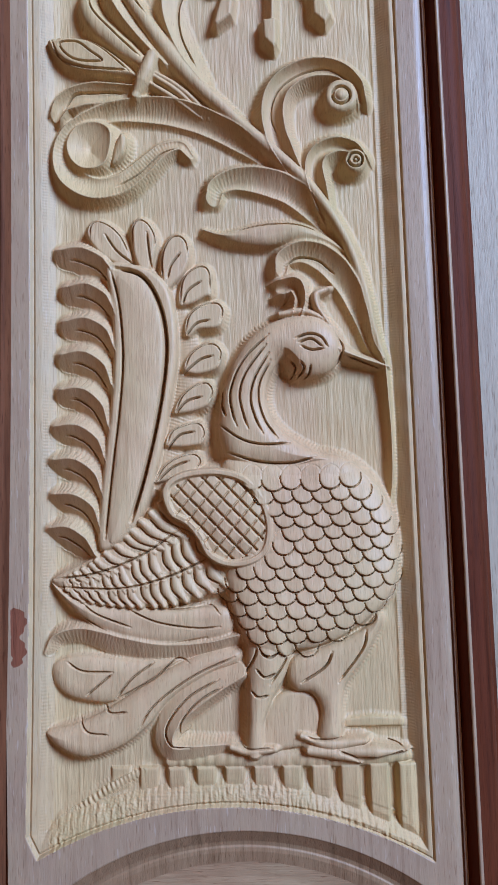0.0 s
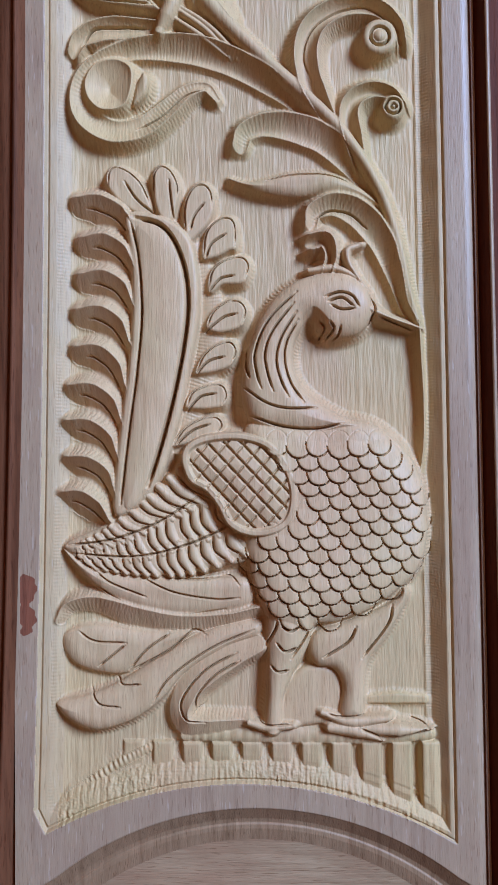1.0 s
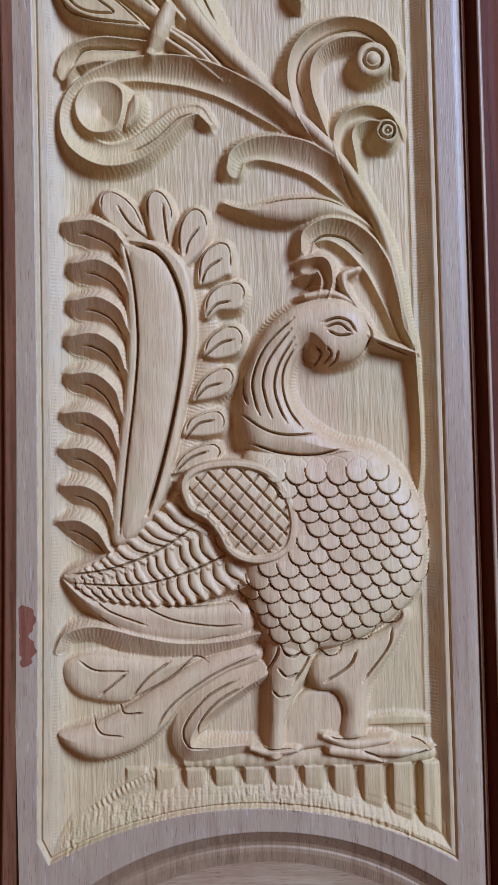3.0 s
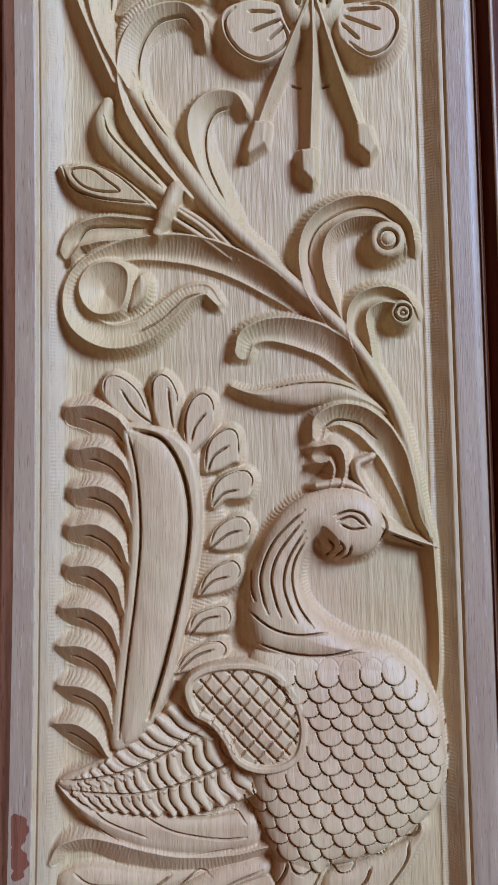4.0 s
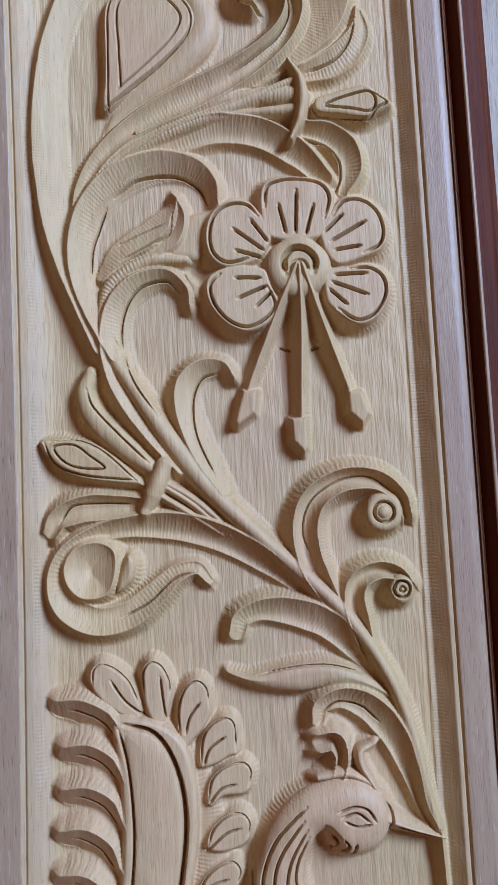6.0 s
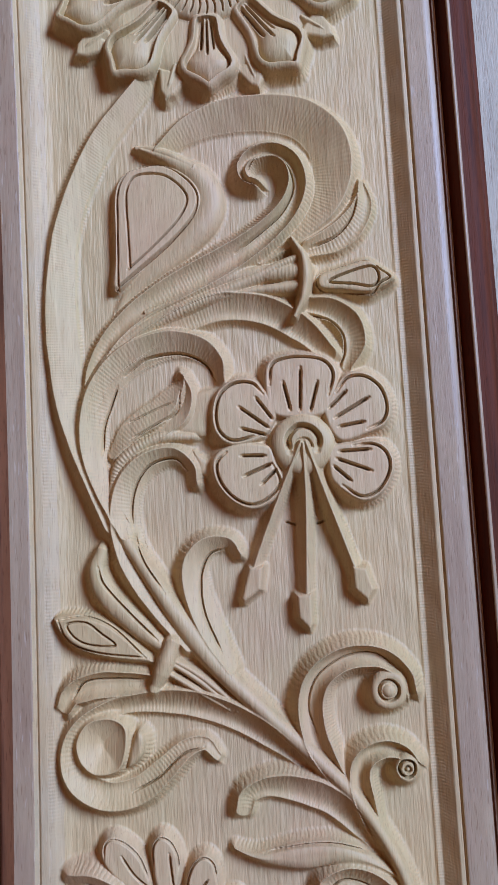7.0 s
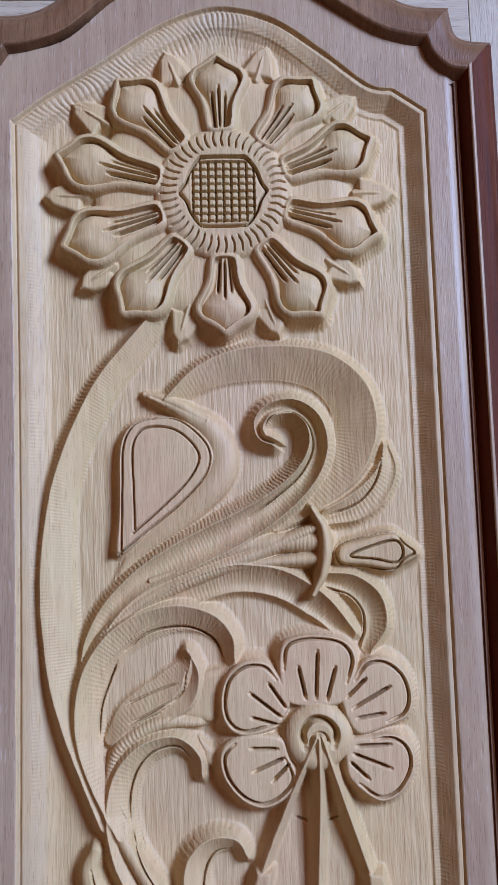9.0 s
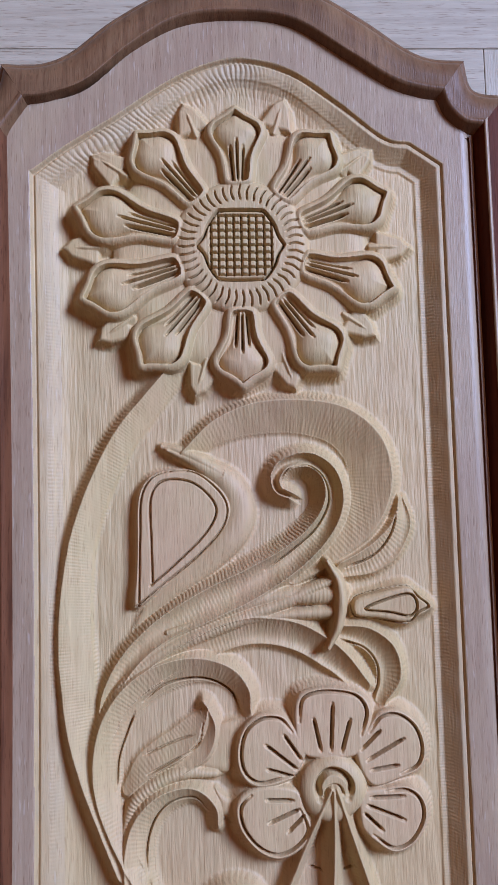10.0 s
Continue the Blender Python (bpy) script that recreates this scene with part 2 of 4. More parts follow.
def outline_field(pts, pad, smooth=True, steps=8):
    """Distance inside (plus) or outside (minus) a closed outline, and the way along it in mm."""
    path = curve(pts, True, steps) if smooth else np.vstack([pts, pts[0]]).astype(float)
    rows, cols = window(path, pad)
    d, s, side, x, z = nearest(path, rows, cols)
    odd = np.zeros(x.shape, bool)
    for (ax, az), (bx, bz) in zip(path, path[1:]):
        if az != bz:
            odd ^= ((az > z) != (bz > z)) & (x < (bx - ax) * (z - az) / (bz - az) + ax)
    return rows, cols, np.where(odd, d, -d), x, z, s * np.hypot(*np.diff(path, axis=0).T).sum()


def depth_in(pts, pad, smooth=True, steps=8):
    return outline_field(pts, pad, smooth, steps)[:5]


def fill(pid, pts, high, low=None, roll=6.0, steep=1.35, lean=(0, 0), rim=0.0, sunk=0.0, over=False, smooth=True, bowl=0.0):
    """A pillow over a closed outline. lean: rise per mm to the right and upwards; rim, sunk: a raised border round a hollow."""
    low = high * 0.45 if low is None else low
    rows, cols, d, x, z, along = outline_field(pts, (high + COVE) / steep + 2, smooth)
    k = np.clip(d / roll, 0, 1)
    top = low + (high - low) * np.sqrt(np.clip(1 - (1 - k) ** 2, 0, 1))
    c = np.mean(np.array(pts, float), 0)
    top = top + lean[0] * (x - c[0]) + lean[1] * (z - c[1])
    if rim:
        top = top - sunk * np.clip((d - rim) / 1.2, 0, 1)
    if bowl:
        deepest = max(d.max(), 1.0)
        top = top - bowl * np.clip((d - 1.0) / (deepest - 1.0), 0, 1) ** 0.7
    top = top + np.clip(d, None, 0) * steep + cutter_marks(along, np.clip(-d, 0, None), x, z)
    lay(rows, cols, top.astype(np.float32), d >= 0, pid, over)


def cut(pts, width=0.9, deep=1.6, closed=False, taper=0.12):
    """An engraved line."""
    path = curve(pts, closed)
    rows, cols = window(path, width * 2 + 1)
    d, s, side, x, z = nearest(path, rows, cols)
    ends = 1.0 if closed or not taper else np.clip(np.minimum(s, 1 - s) / taper, 0.25, 1)
    H[rows, cols] -= (1.7 * deep * ends * np.clip(1 - d / (width * 0.95), 0, 1)).astype(np.float32)


def ring(cx, cz, r, n=24, squash=1.0):
    return [(cx + r * math.cos(2 * math.pi * i / n), cz + squash * r * math.sin(2 * math.pi * i / n)) for i in range(n)]


def between(a, b, k):
    return (a[0] + (b[0] - a[0]) * k, a[1] + (b[1] - a[1]) * k)


# ---- frame and sunk ground of the panel ----
XX, ZZ = np.meshgrid(gx, gz)
BOW = 5.5 * ((ZZ - 575) / 455) ** 2
arch_r = np.hypot(XX + 20, ZZ + 223) - 215 - 0.085 * np.clip(np.abs(XX + 20) - 130, 0, None) ** 1.3
H[:] = 10.0
stile_l, stile_r = part_id("left_stile", "frame", "pale planed stile along the carved panel", FACE), part_id("right_stile", "frame", "pale planed stile along the carved panel", FACE)
rail_t, rail_b = part_id("top_rail", "frame", "planed rail with a swept arch", FACE), part_id("arched_rail", "frame", "planed rail curving over the lower panel", FACE)
lower_arch = part_id("arched_moulding", "frame", "stepped brown moulding under the arched rail", ARCH)
lower_field = part_id("lower_panel", "frame", "smooth brown panel under the arch", LOWER)
OWNER[:] = np.where(XX < -25, stile_l, stile_r)
OWNER[ZZ > 1050] = rail_t
OWNER[(ZZ < 9) & (arch_r < 60) & (XX > -158) & (XX < 112)] = rail_b
H[:] -= 2.2 * np.clip((XX - 122.5) / 6.5, 0, 1) ** 2
drop = np.clip(-arch_r, 0, 60)
steps_down = np.interp(drop, [0, 0.8, 2, 9, 12, 13, 16, 24, 34, 60], [10, 9.2, 8.4, 3.6, 2.6, 3.4, 3.2, 0.8, -0.6, -1])
H[:] = np.where(arch_r < 0, steps_down, H)
OWNER[(arch_r < -0.6)] = lower_arch
OWNER[(arch_r < -24)] = lower_field

zs = np.linspace(1050, -38, 40)
arch_x = np.linspace(-158, 110, 30)
arch_z = -263 + np.sqrt(270.0 ** 2 - (arch_x + 29) ** 2)
top_edge = curve([(-161, 1050), (-140, 1066), (-107, 1087), (-70, 1112), (-40, 1125), (-17, 1127), (13, 1118), (43, 1096), (72, 1072), (89, 1068)])
opening = [(-156.5 - 5.5 * ((z - 575) / 455) ** 2, z) for z in zs if z > arch_z[0]] + list(zip(arch_x, arch_z)) + [(110.5, -30), (110.5, 1053)] + [tuple(p) for p in top_edge[::-1]]
rows, cols, d, x, z, along = outline_field(opening, 3, smooth=False)
gentle = np.interp(d, [0, 0.8, 2.0, 2.8, 3.8, 8.0, 12.5, 13.4, 17, 22, 27], [10, 9.2, 6.6, 6.8, 8.0, 7.2, 5.6, 4.6, 2.2, 0.6, 0.0])
sharp = np.interp(d, [0, 0.6, 1.3, 2.0, 4.4, 5.0, 13.6, 15, 17, 18.4, 21], [10, 9.4, 7.4, 8.8, 9.0, 8.4, 0.3, 0.4, 0.8, -0.3, 0.0])
turn = np.clip((x - 20) / 60, 0, 1)
field = gentle * (1 - turn) + sharp * turn
field += np.where(d > 9, 0.09 * np.sin(z * 2 * np.pi / 2.3 + 2 * np.sin(z / 8.7)) * np.sin(z / 31 + x / 40) * np.clip((20 - d) / 8, 0, 1), 0)
field += np.where((d > 12) & (d < 18), 0.07 * np.sin(z * 2 * np.pi / 1.7 + 1.5 * np.sin(z / 19)) * turn, 0)
# broad chipped strokes across the slope of the top arch
crown = np.clip((z - 1035) / 25, 0, 1) * np.clip((30 - x) / 50, 0.25, 1)
chips = 0.5 + 0.5 * np.sin(x / 9 + 2 * np.sin(z / 13)) * np.sin(z / 7 + 2 * np.sin(x / 15))
field += 0.95 * (np.abs(np.sin(along * np.pi / 3.6 + 0.22 * d + 1.2 * np.sin(along / 17) + 0.8 * np.sin(d / 3 + along / 9))) - 0.64) * crown * chips * np.clip((d - 0.5) / 3, 0, 1) * np.clip((26 - d) / 8, 0, 1)
bevel, board = part_id("bevel", "panel", "stepped bevel with chisel marks", BEVEL), part_id("board", "panel", "sunk ground with fine gouge marks", GROUND)
h, o = H[rows, cols], OWNER[rows, cols]
h[d > 0] = field[d > 0]
o[d > 0] = bevel
o[d > 17] = board
ripple = 0.02 * np.sin(x * 2 * np.pi / 3.1 + 2.5 * np.sin(z / 37) + 3 * np.sin(z / 11 + x / 9)) + 0.03 * np.sin(x * 2 * np.pi / 7.7 + z / 90)
h[d > 17] += ripple[d > 17].astype(np.float32)
BASE = H.copy()


# ---- vine ----
def leaf_part(name, label=""):
    return part_id(name, "vine", label)


stem = leaf_part("stem", "long crescent stem with one sharp high edge")
stroke(stem, [(-100.3, 610.8), (-115.5, 644.1), (-126.7, 681), (-131.2, 725), (-132.7, 759.4), (-129.9, 797.6), (-123.2, 825.7), (-113.2, 850.5), (-100.9, 873.7), (-85, 894.2), (-71.4, 910.9)], [6.5, 5, 6, 8.7, 10, 9, 7.5, 6.8, 6.8, 6.5, 5.5], [9, 9, 9, 9, 9, 9, 8.5, 8, 8, 8, 8], 2.0, "left", 1.2, ribs=0.18, pitch=1.9)
stroke(stem, [(-122.2, 653.9), (-108.1, 623.2), (-84.3, 585.7), (-60.7, 548.5), (-37, 516.9), (-9.8, 488.9), (17.4, 462.8), (41, 438.8), (57.4, 415.1), (70.2, 390.1), (79.6, 358.4), (84.9, 330.7), (90.6, 309.2)], [0.8, 3.5, 5, 6, 7, 6, 5, 5, 4.5, 4.2, 4, 3.2, 2.6], [3, 6.5, 10, 11, 11, 11, 10, 10, 10, 10, 9.5, 9, 8], [2, 4, 5, 5, 5, 5, 5, 5, 5, 5, 5, 5, 5], "round", 1.35)
tendril = leaf_part("tendril", "thin straight stem hanging from the beak")
stroke(tendril, [(91.9, 305.3), (93.3, 282), (94.2, 252.1), (93.7, 226), (91.9, 209.3)], [2.6, 2, 1.7, 1.5, 0.8], [8, 7, 6.5, 6, 4], 3.0, "ridge")

# volutes on the right
v1 = leaf_part("volute", "rolled volute with a button centre")
stroke(v1, [(44.9, 429), (31.1, 451.5), (21.6, 473.3), (20.2, 494.7), (27.8, 510.5), (44.9, 519.8), (65.5, 518.9), (79.3, 508.2), (83, 497.2)], [3, 5, 7, 7.5, 7.5, 7, 6.5, 5, 3], [3.5, 7.5, 10, 10, 10, 10, 10, 9.5, 9], [2, 3.5, 4, 4, 4, 4, 4, 4, 4], "cup", 1.35)
fill(v1, [(56.6, 499.5), (61.1, 508.9), (69.6, 511.8), (78, 508.2), (81.4, 498.3), (77.6, 489.2), (68, 486.1), (59.6, 490)], 9.5, 5, 4)
cut(ring(69.0, 498.8, 6.2), 1.1, 2.6, True)
fill(v1, ring(69.0, 498.8, 4.6), 11.0, 8.0, 4)
cut([(23.3, 473.2), (18.7, 487.6), (21.2, 501.8), (29.3, 512.2), (45.5, 520.4), (63.6, 520.7), (80.8, 506.3)], 0.7, 1.2)
v2 = leaf_part("volute", "small rolled volute with a button centre")
stroke(v2, [(57.8, 406.3), (51.2, 427.6), (47.7, 447.2), (52.2, 458.3), (64, 463.4), (75.3, 460.8), (82.1, 453.3)], [2.5, 5, 6.2, 6, 5.5, 4.5, 3], [3, 7.5, 9.5, 9.5, 9.5, 9, 8.5], [2, 3.5, 4, 4, 4, 4, 4], "cup", 1.35)
fill(v2, [(68.5, 451.5), (72.1, 458.4), (78, 460.3), (83.5, 457.2), (85.3, 450.7), (82.4, 444.1), (76.8, 441.6), (71, 444.7)], 9.5, 5, 4)
cut([(72.1, 451.4), (74.1, 455.2), (77.7, 456.1), (81.2, 454.5), (82.1, 450.9), (80.4, 447.4), (77.1, 446.2), (73.6, 447.8)], 1.0, 3.0, True)
cut([(75.6, 451.2), (77.5, 452.9), (79.2, 450.7), (77, 449.4)], 0.7, 1.5, True)

# leaves between the volutes and the bird
leaf = leaf_part("leaf", "hollowed leaf with a curled tip")
stroke(leaf, [(57.5, 401), (45.3, 417.4), (30.1, 432.2), (11, 440.2), (-7.7, 442.8), (-21, 438.2), (-24.6, 429.6)], [2.5, 6, 8, 9, 8, 6, 5], [4, 8, 9.5, 9.5, 9.5, 9, 8.5], [1.5, 2.2, 2.2, 2.2, 2.2, 2.2, 2.2], "cupright", 1.35, ribs=0.2)
fill(leaf, [(-33, 407), (-17.3, 404.2), (11.2, 409.7), (35.9, 408.4), (56.6, 397.6), (70.1, 384.7), (52.7, 391.5), (31.6, 394.7), (10.3, 392.3), (-14.2, 397)], 8.5, 4, 7, lean=(0, 0.05))
cut([(-13.9, 403.8), (11, 407.7), (32.2, 407.3), (53.1, 400.7)], 0.8, 1.6)
hood = leaf_part("leaf", "hooded leaf arching over the bird's crest")
stroke(hood, [(22.1, 375.1), (24.7, 383.6), (38.3, 387.4), (53.8, 380.3), (67, 364.1), (75.3, 342.9), (82, 320.3), (87.3, 309.8)], [4, 6, 8, 8.5, 7, 5, 3, 2], [9, 10, 10, 10, 10, 9.5, 9, 8], 2.5, "cupleft", 1.35, ribs=0.2)
cut([(24.3, 378.6), (34.5, 384.3), (48.4, 381.5), (59.2, 371.6)], 0.7, 1.7)

# spray on the left, bound by a knot
scroll = leaf_part("scroll_leaf", "long leaf scrolled round a hollow ball")
stroke(scroll, [(27.2, 445.4), (-0.1, 467.9), (-27.8, 485.5), (-55.8, 495.3), (-84.1, 497.4), (-108.9, 493.5), (-126.2, 482), (-132.2, 466.4), (-127.1, 450.4), (-110.6, 440.9), (-91.3, 443.4), (-75, 454.9), (-60.5, 467.2), (-48, 470.2), (-40.2, 462)], [2.5, 5, 7, 8, 8.5, 8, 6, 5, 6, 7.5, 8, 8, 7, 5, 2], [3.5, 7.5, 10, 10, 10, 10, 9.5, 9, 9, 9.5, 9, 8.5, 8, 7.5, 6], [2, 2, 1, 0.6, 0.6, 1, 2, 3, 3, 3, 3, 3, 3, 3, 3], "cupright", 1.35, ribs=0.22)
cut([(-94.7, 441.9), (-77.9, 450.5), (-62.3, 463.8), (-48, 468)], 0.8, 1.6)
ball = leaf_part("scroll_eye", "smooth round hollow inside the scroll")
fill(ball, [(-129, 475), (-121.6, 486.4), (-107.4, 489.2), (-97.1, 482.4), (-97.6, 466.5), (-103.3, 456.2), (-117.4, 454.4), (-126.9, 462.6)], 8.5, 7.5, 2, bowl=6.0)
fill(ball, [(-97.9, 457.7), (-95.7, 469.9), (-90.1, 480.3), (-85.6, 476.5), (-86.7, 466), (-92.6, 459.2)], 8.0, 4, 4, lean=(0.2, 0))
lip = leaf_part("leaf", "short leaf with an upturned lip")
stroke(lip, [(-75.7, 509.7), (-94.1, 509.8), (-115.3, 509.4), (-130.2, 504.4), (-136.1, 496.2)], [4, 6.5, 8, 7.5, 4.5], [9, 8.5, 9, 9, 8], 4, "cup", 1.35)
cut([(-131.4, 500.9), (-123, 511.2), (-104.6, 512.5), (-86.3, 511.3)], 0.8, 1.6)
bud = leaf_part("bud", "pointed bud with a sunk eye")
fill(bud, [(-142.2, 552.7), (-128, 553.9), (-110.4, 550.6), (-93.1, 539.1), (-76.7, 522.3), (-88.3, 522.4), (-109.4, 526.2), (-126.9, 532.7), (-137.6, 542.5)], 9, 4.5, 4)
cut([(-138.7, 551.1), (-121, 552.5), (-103.5, 544.9), (-82.9, 525.4)], 0.8, 1.6)
cut([(-138.7, 551.1), (-132, 537.9), (-114.6, 530), (-82.9, 525.4)], 0.8, 1.6)
cut([(-132.4, 548.3), (-120.4, 548.9), (-110.7, 541.7), (-102.1, 533.8), (-118, 534.8), (-127.8, 539.9)], 0.8, 1.8, True)
finger = leaf_part("leaf", "finger-shaped leaf with a central groove")
stroke(finger, [(-110.1, 592.2), (-113, 581.4), (-108.1, 566.7), (-92.7, 549.9), (-70.3, 530.2)], [4, 6.5, 7.5, 7, 4], [8, 9, 9.5, 9.5, 9], 5, "round")
cut([(-111.8, 583.9), (-107.9, 572.2), (-92.5, 554.2), (-74.7, 535.8)], 0.8, 1.8)
for pts in ([(-65.4, 520.7), (-48.1, 508.5), (-27.6, 489.7)], [(-67.4, 514.7), (-50.1, 503.2), (-32.9, 490.7)], [(-65.9, 523.6), (-47.9, 512), (-20.6, 487.6)]):
    rib = leaf_part("rib")
    stroke(rib, pts, [2.6, 2.6, 1], [10, 9, 5], [5, 5, 3], "round")
knot = leaf_part("knot", "smooth knot binding the leaves")
stroke(knot, [(-66.6, 531.3), (-70.1, 521.8), (-74.7, 512.4), (-77, 507.9)], [5.5, 6.5, 6, 4], [13, 13.5, 13, 11], 7, "round")

# leaves on the inner side of the stem
inner1 = leaf_part("acanthus_leaf", "hollowed leaf curling at its tip beside the stem")
stroke(inner1, [(-28.1, 516.6), (-40.6, 542.4), (-48.6, 566.2), (-49.3, 582.7), (-41, 593.3), (-28.3, 594.6), (-21.8, 587)], [3, 6, 8, 8, 7, 5, 2.5], [10, 10, 10, 9.5, 9, 8, 7], [5, 3, 1, 1, 1.5, 2, 3], "left")
cut([(-34.2, 525.8), (-44.5, 551.4), (-46.1, 573.2), (-40.5, 587.6), (-29.5, 591.5)], 0.8, 1.8)
inner2 = leaf_part("acanthus_leaf", "long hollowed leaf rolled over at its tip")
stroke(inner2, [(-54.3, 532.1), (-73.8, 561.9), (-87.9, 587.9), (-93.5, 611.9), (-90.6, 633.9), (-78.5, 648.2), (-62.1, 653.2), (-50.4, 645.3), (-47.9, 635.2)], [4, 7, 9, 9.5, 9, 8, 7, 5, 2.5], [10, 10, 10, 10, 10, 9.5, 9.5, 9, 7], [5, 3, 1.5, 1, 1, 1, 1, 2, 3], "left", ribs=0.15)
cut([(-68.6, 565.1), (-82.4, 587.4), (-89.5, 611.5), (-86.9, 633.4), (-76.6, 647.8), (-60.2, 651.7), (-51.5, 643.2)], 0.8, 1.8)
stroke(inner2, [(-101.5, 634.6), (-96.7, 649.2), (-83.7, 659.9), (-67.1, 666), (-48.9, 665.4)], [3, 4, 4.5, 4.5, 3], [6, 7, 7.5, 7.5, 6], 3, "round", ribs=0.45)
inner3 = leaf_part("acanthus_leaf", "broad hollowed leaf rolled over at its tip")
stroke(inner3, [(-92.7, 604.5), (-106.1, 632.6), (-113.3, 656.9), (-112.9, 679.3), (-105.8, 699.6), (-88.8, 717.9), (-64.7, 727.3), (-42.7, 725.1), (-30, 714.8), (-26.9, 701.8)], [4, 5, 6, 7, 8, 9, 9, 8, 6, 2.5], [10, 10, 9.5, 9.5, 9.5, 9.5, 9.5, 9.5, 9, 7], [5, 4, 3, 2, 1, 0.8, 0.8, 1, 2, 3], "left", ribs=0.18)
cut([(-91.5, 708.9), (-75.8, 719.6), (-53.8, 722), (-37.6, 714.6), (-30.8, 702.3)], 0.9, 2.0)
cut([(-107.7, 656.4), (-106.4, 674.9), (-101.6, 689.7), (-96.4, 702.6)], 0.8, 1.8)
frond = leaf_part("frond", "soft hollow frond under the rolled leaf")
stroke(frond, [(-101.2, 656.6), (-88.3, 672.2), (-69.8, 684.1), (-56.8, 697.3), (-53.1, 705.7)], [3, 7, 8.5, 7, 2], [5, 6, 6.5, 7, 7], 2.0, "right", ribs=0.15)
stroke(frond, [(-54.5, 706.6), (-49.8, 693.9), (-53.5, 680.5), (-64.7, 672.5), (-82.1, 664.6)], [2, 3.5, 4.5, 4.5, 2], [7, 7.5, 7.5, 6.5, 5], 3, "left")
cut([(-90.6, 676.6), (-75, 683.5), (-59.3, 689.1)], 0.8, 1.0)
cut([(-88.3, 665.8), (-71.6, 674.3), (-57.6, 682.3), (-54, 695.7)], 0.9, 1.4)
hub = leaf_part("leaf", "small bridge of leaf between the rolled tips and the flower")
fill(hub, [(-48.5, 692.4), (-29.3, 697.4), (-22.2, 691.5), (-34, 673.1), (-39.8, 665), (-56.1, 667.1), (-70.1, 663.2), (-74.3, 667), (-55.8, 675.7)], 4.6, 2, 5)
fill(hub, [(-47.4, 656.7), (-38.6, 650.8), (-25.7, 654.1), (-31.1, 639.3), (-42.7, 639.8), (-46, 647.3)], 4.4, 2, 4)

# ---- sprays that rise to the bell flower ----
spray = leaf_part("spray", "bundle of sweeping ribs gathered at the bell")
stroke(spray, [(-117.1, 690.8), (-107.7, 712.5), (-90.2, 730.8), (-67.3, 743.9), (-39, 755.3), (-10.4, 765.1), (25.7, 780)], [2.5, 4, 5, 5.5, 5.5, 5.5, 4], [6, 7, 8, 9, 9.5, 10, 10], 3, "round", ribs=0.3)
stroke(spray, [(-113, 687.3), (-100.8, 710.6), (-78, 728.7), (-53.3, 741.9), (-24.9, 750.5), (3.3, 747.3), (27.8, 732.8), (44.9, 715.1)], [2.5, 4.5, 6, 7.5, 8, 8.5, 8, 5], [7, 8, 9.5, 10, 10, 10, 10, 8], 2.5, "cupleft", ribs=0.2)
stroke(spray, [(-74.2, 751), (-46, 759), (-13.8, 770.4), (27.2, 772.3)], [2, 3.5, 5.5, 7], [6, 8, 9, 10], 4, "round", ribs=0.2)
stroke(spray, [(-39, 754.3), (-10.6, 759.2), (26.9, 761.7)], [2, 3.5, 5], [7, 9, 10], 4, "round")
swirl = leaf_part("swirl", "comma-shaped leaf curled into a spiral")
stroke(swirl, [(2.7, 834.6), (-4.4, 838.3), (-6, 846.6), (0.7, 854.8), (15.2, 857.1), (27.6, 847.8), (30.7, 831.5), (23, 813.8), (4.6, 796.4), (-20.8, 781.2), (-49.3, 767.9), (-77.7, 753), (-98.8, 734.6), (-111, 714.5), (-117.6, 691.1)], [1.8, 3, 4, 5, 6, 7, 8, 9, 9.5, 9, 7.5, 6, 5, 4, 1.5], [9, 9, 9.5, 10, 10.5, 10.5, 10.5, 10, 9.5, 9, 8, 7.5, 7, 6, 3], [4, 4, 4, 4, 4, 4, 4, 4, 4, 4, 4, 4, 3.5, 3, 1], "cup", 1.35, ribs=0.15)
cut([(-0.9, 837.5), (-1.4, 846.5), (4.1, 852.5), (16.1, 853), (25.6, 844.2), (27.7, 829.8), (19.3, 813.9), (4.6, 801.1), (-13.6, 788.1)], 0.9, 2.0)
arch = leaf_part("arched_leaf", "broad arched leaf over the spiral")
stroke(arch, [(-62.2, 861.7), (-42.2, 876.2), (-18.6, 884.2), (10.5, 885.2), (35.9, 878.6), (51.7, 861.9), (54.6, 840.1), (46.6, 818.7), (26.1, 799.5), (4.2, 784.1)], [3, 7, 9.5, 10, 11.5, 13, 13, 11, 8, 5], [8, 8.5, 9, 9.5, 9.8, 9.8, 9.4, 8.5, 7.5, 6], [2, 1.5, 1.2, 1.2, 1.2, 1.2, 1.2, 1.5, 2, 2], "left", 1.35, ribs=0.15)
pod_leaf = leaf_part("pod_leaf", "rolled leaf hugging the seed pod")
stroke(pod_leaf, [(-73, 864.2), (-56.9, 856.7), (-39.1, 845.5), (-30.4, 831), (-32.5, 815), (-48.9, 797.6), (-70.4, 780.5), (-87.5, 764.5), (-96.7, 751.6)], [2, 6, 10, 11, 11, 10, 8, 5, 1], [6, 8, 8.5, 8, 7.5, 6.5, 5, 3, 0.8], [1, 1, 1, 1, 1, 1, 0.8, 0.5, 0.3], "round", 1.2)
pod = leaf_part("seed_pod", "drop-shaped pod with a double engraved border")
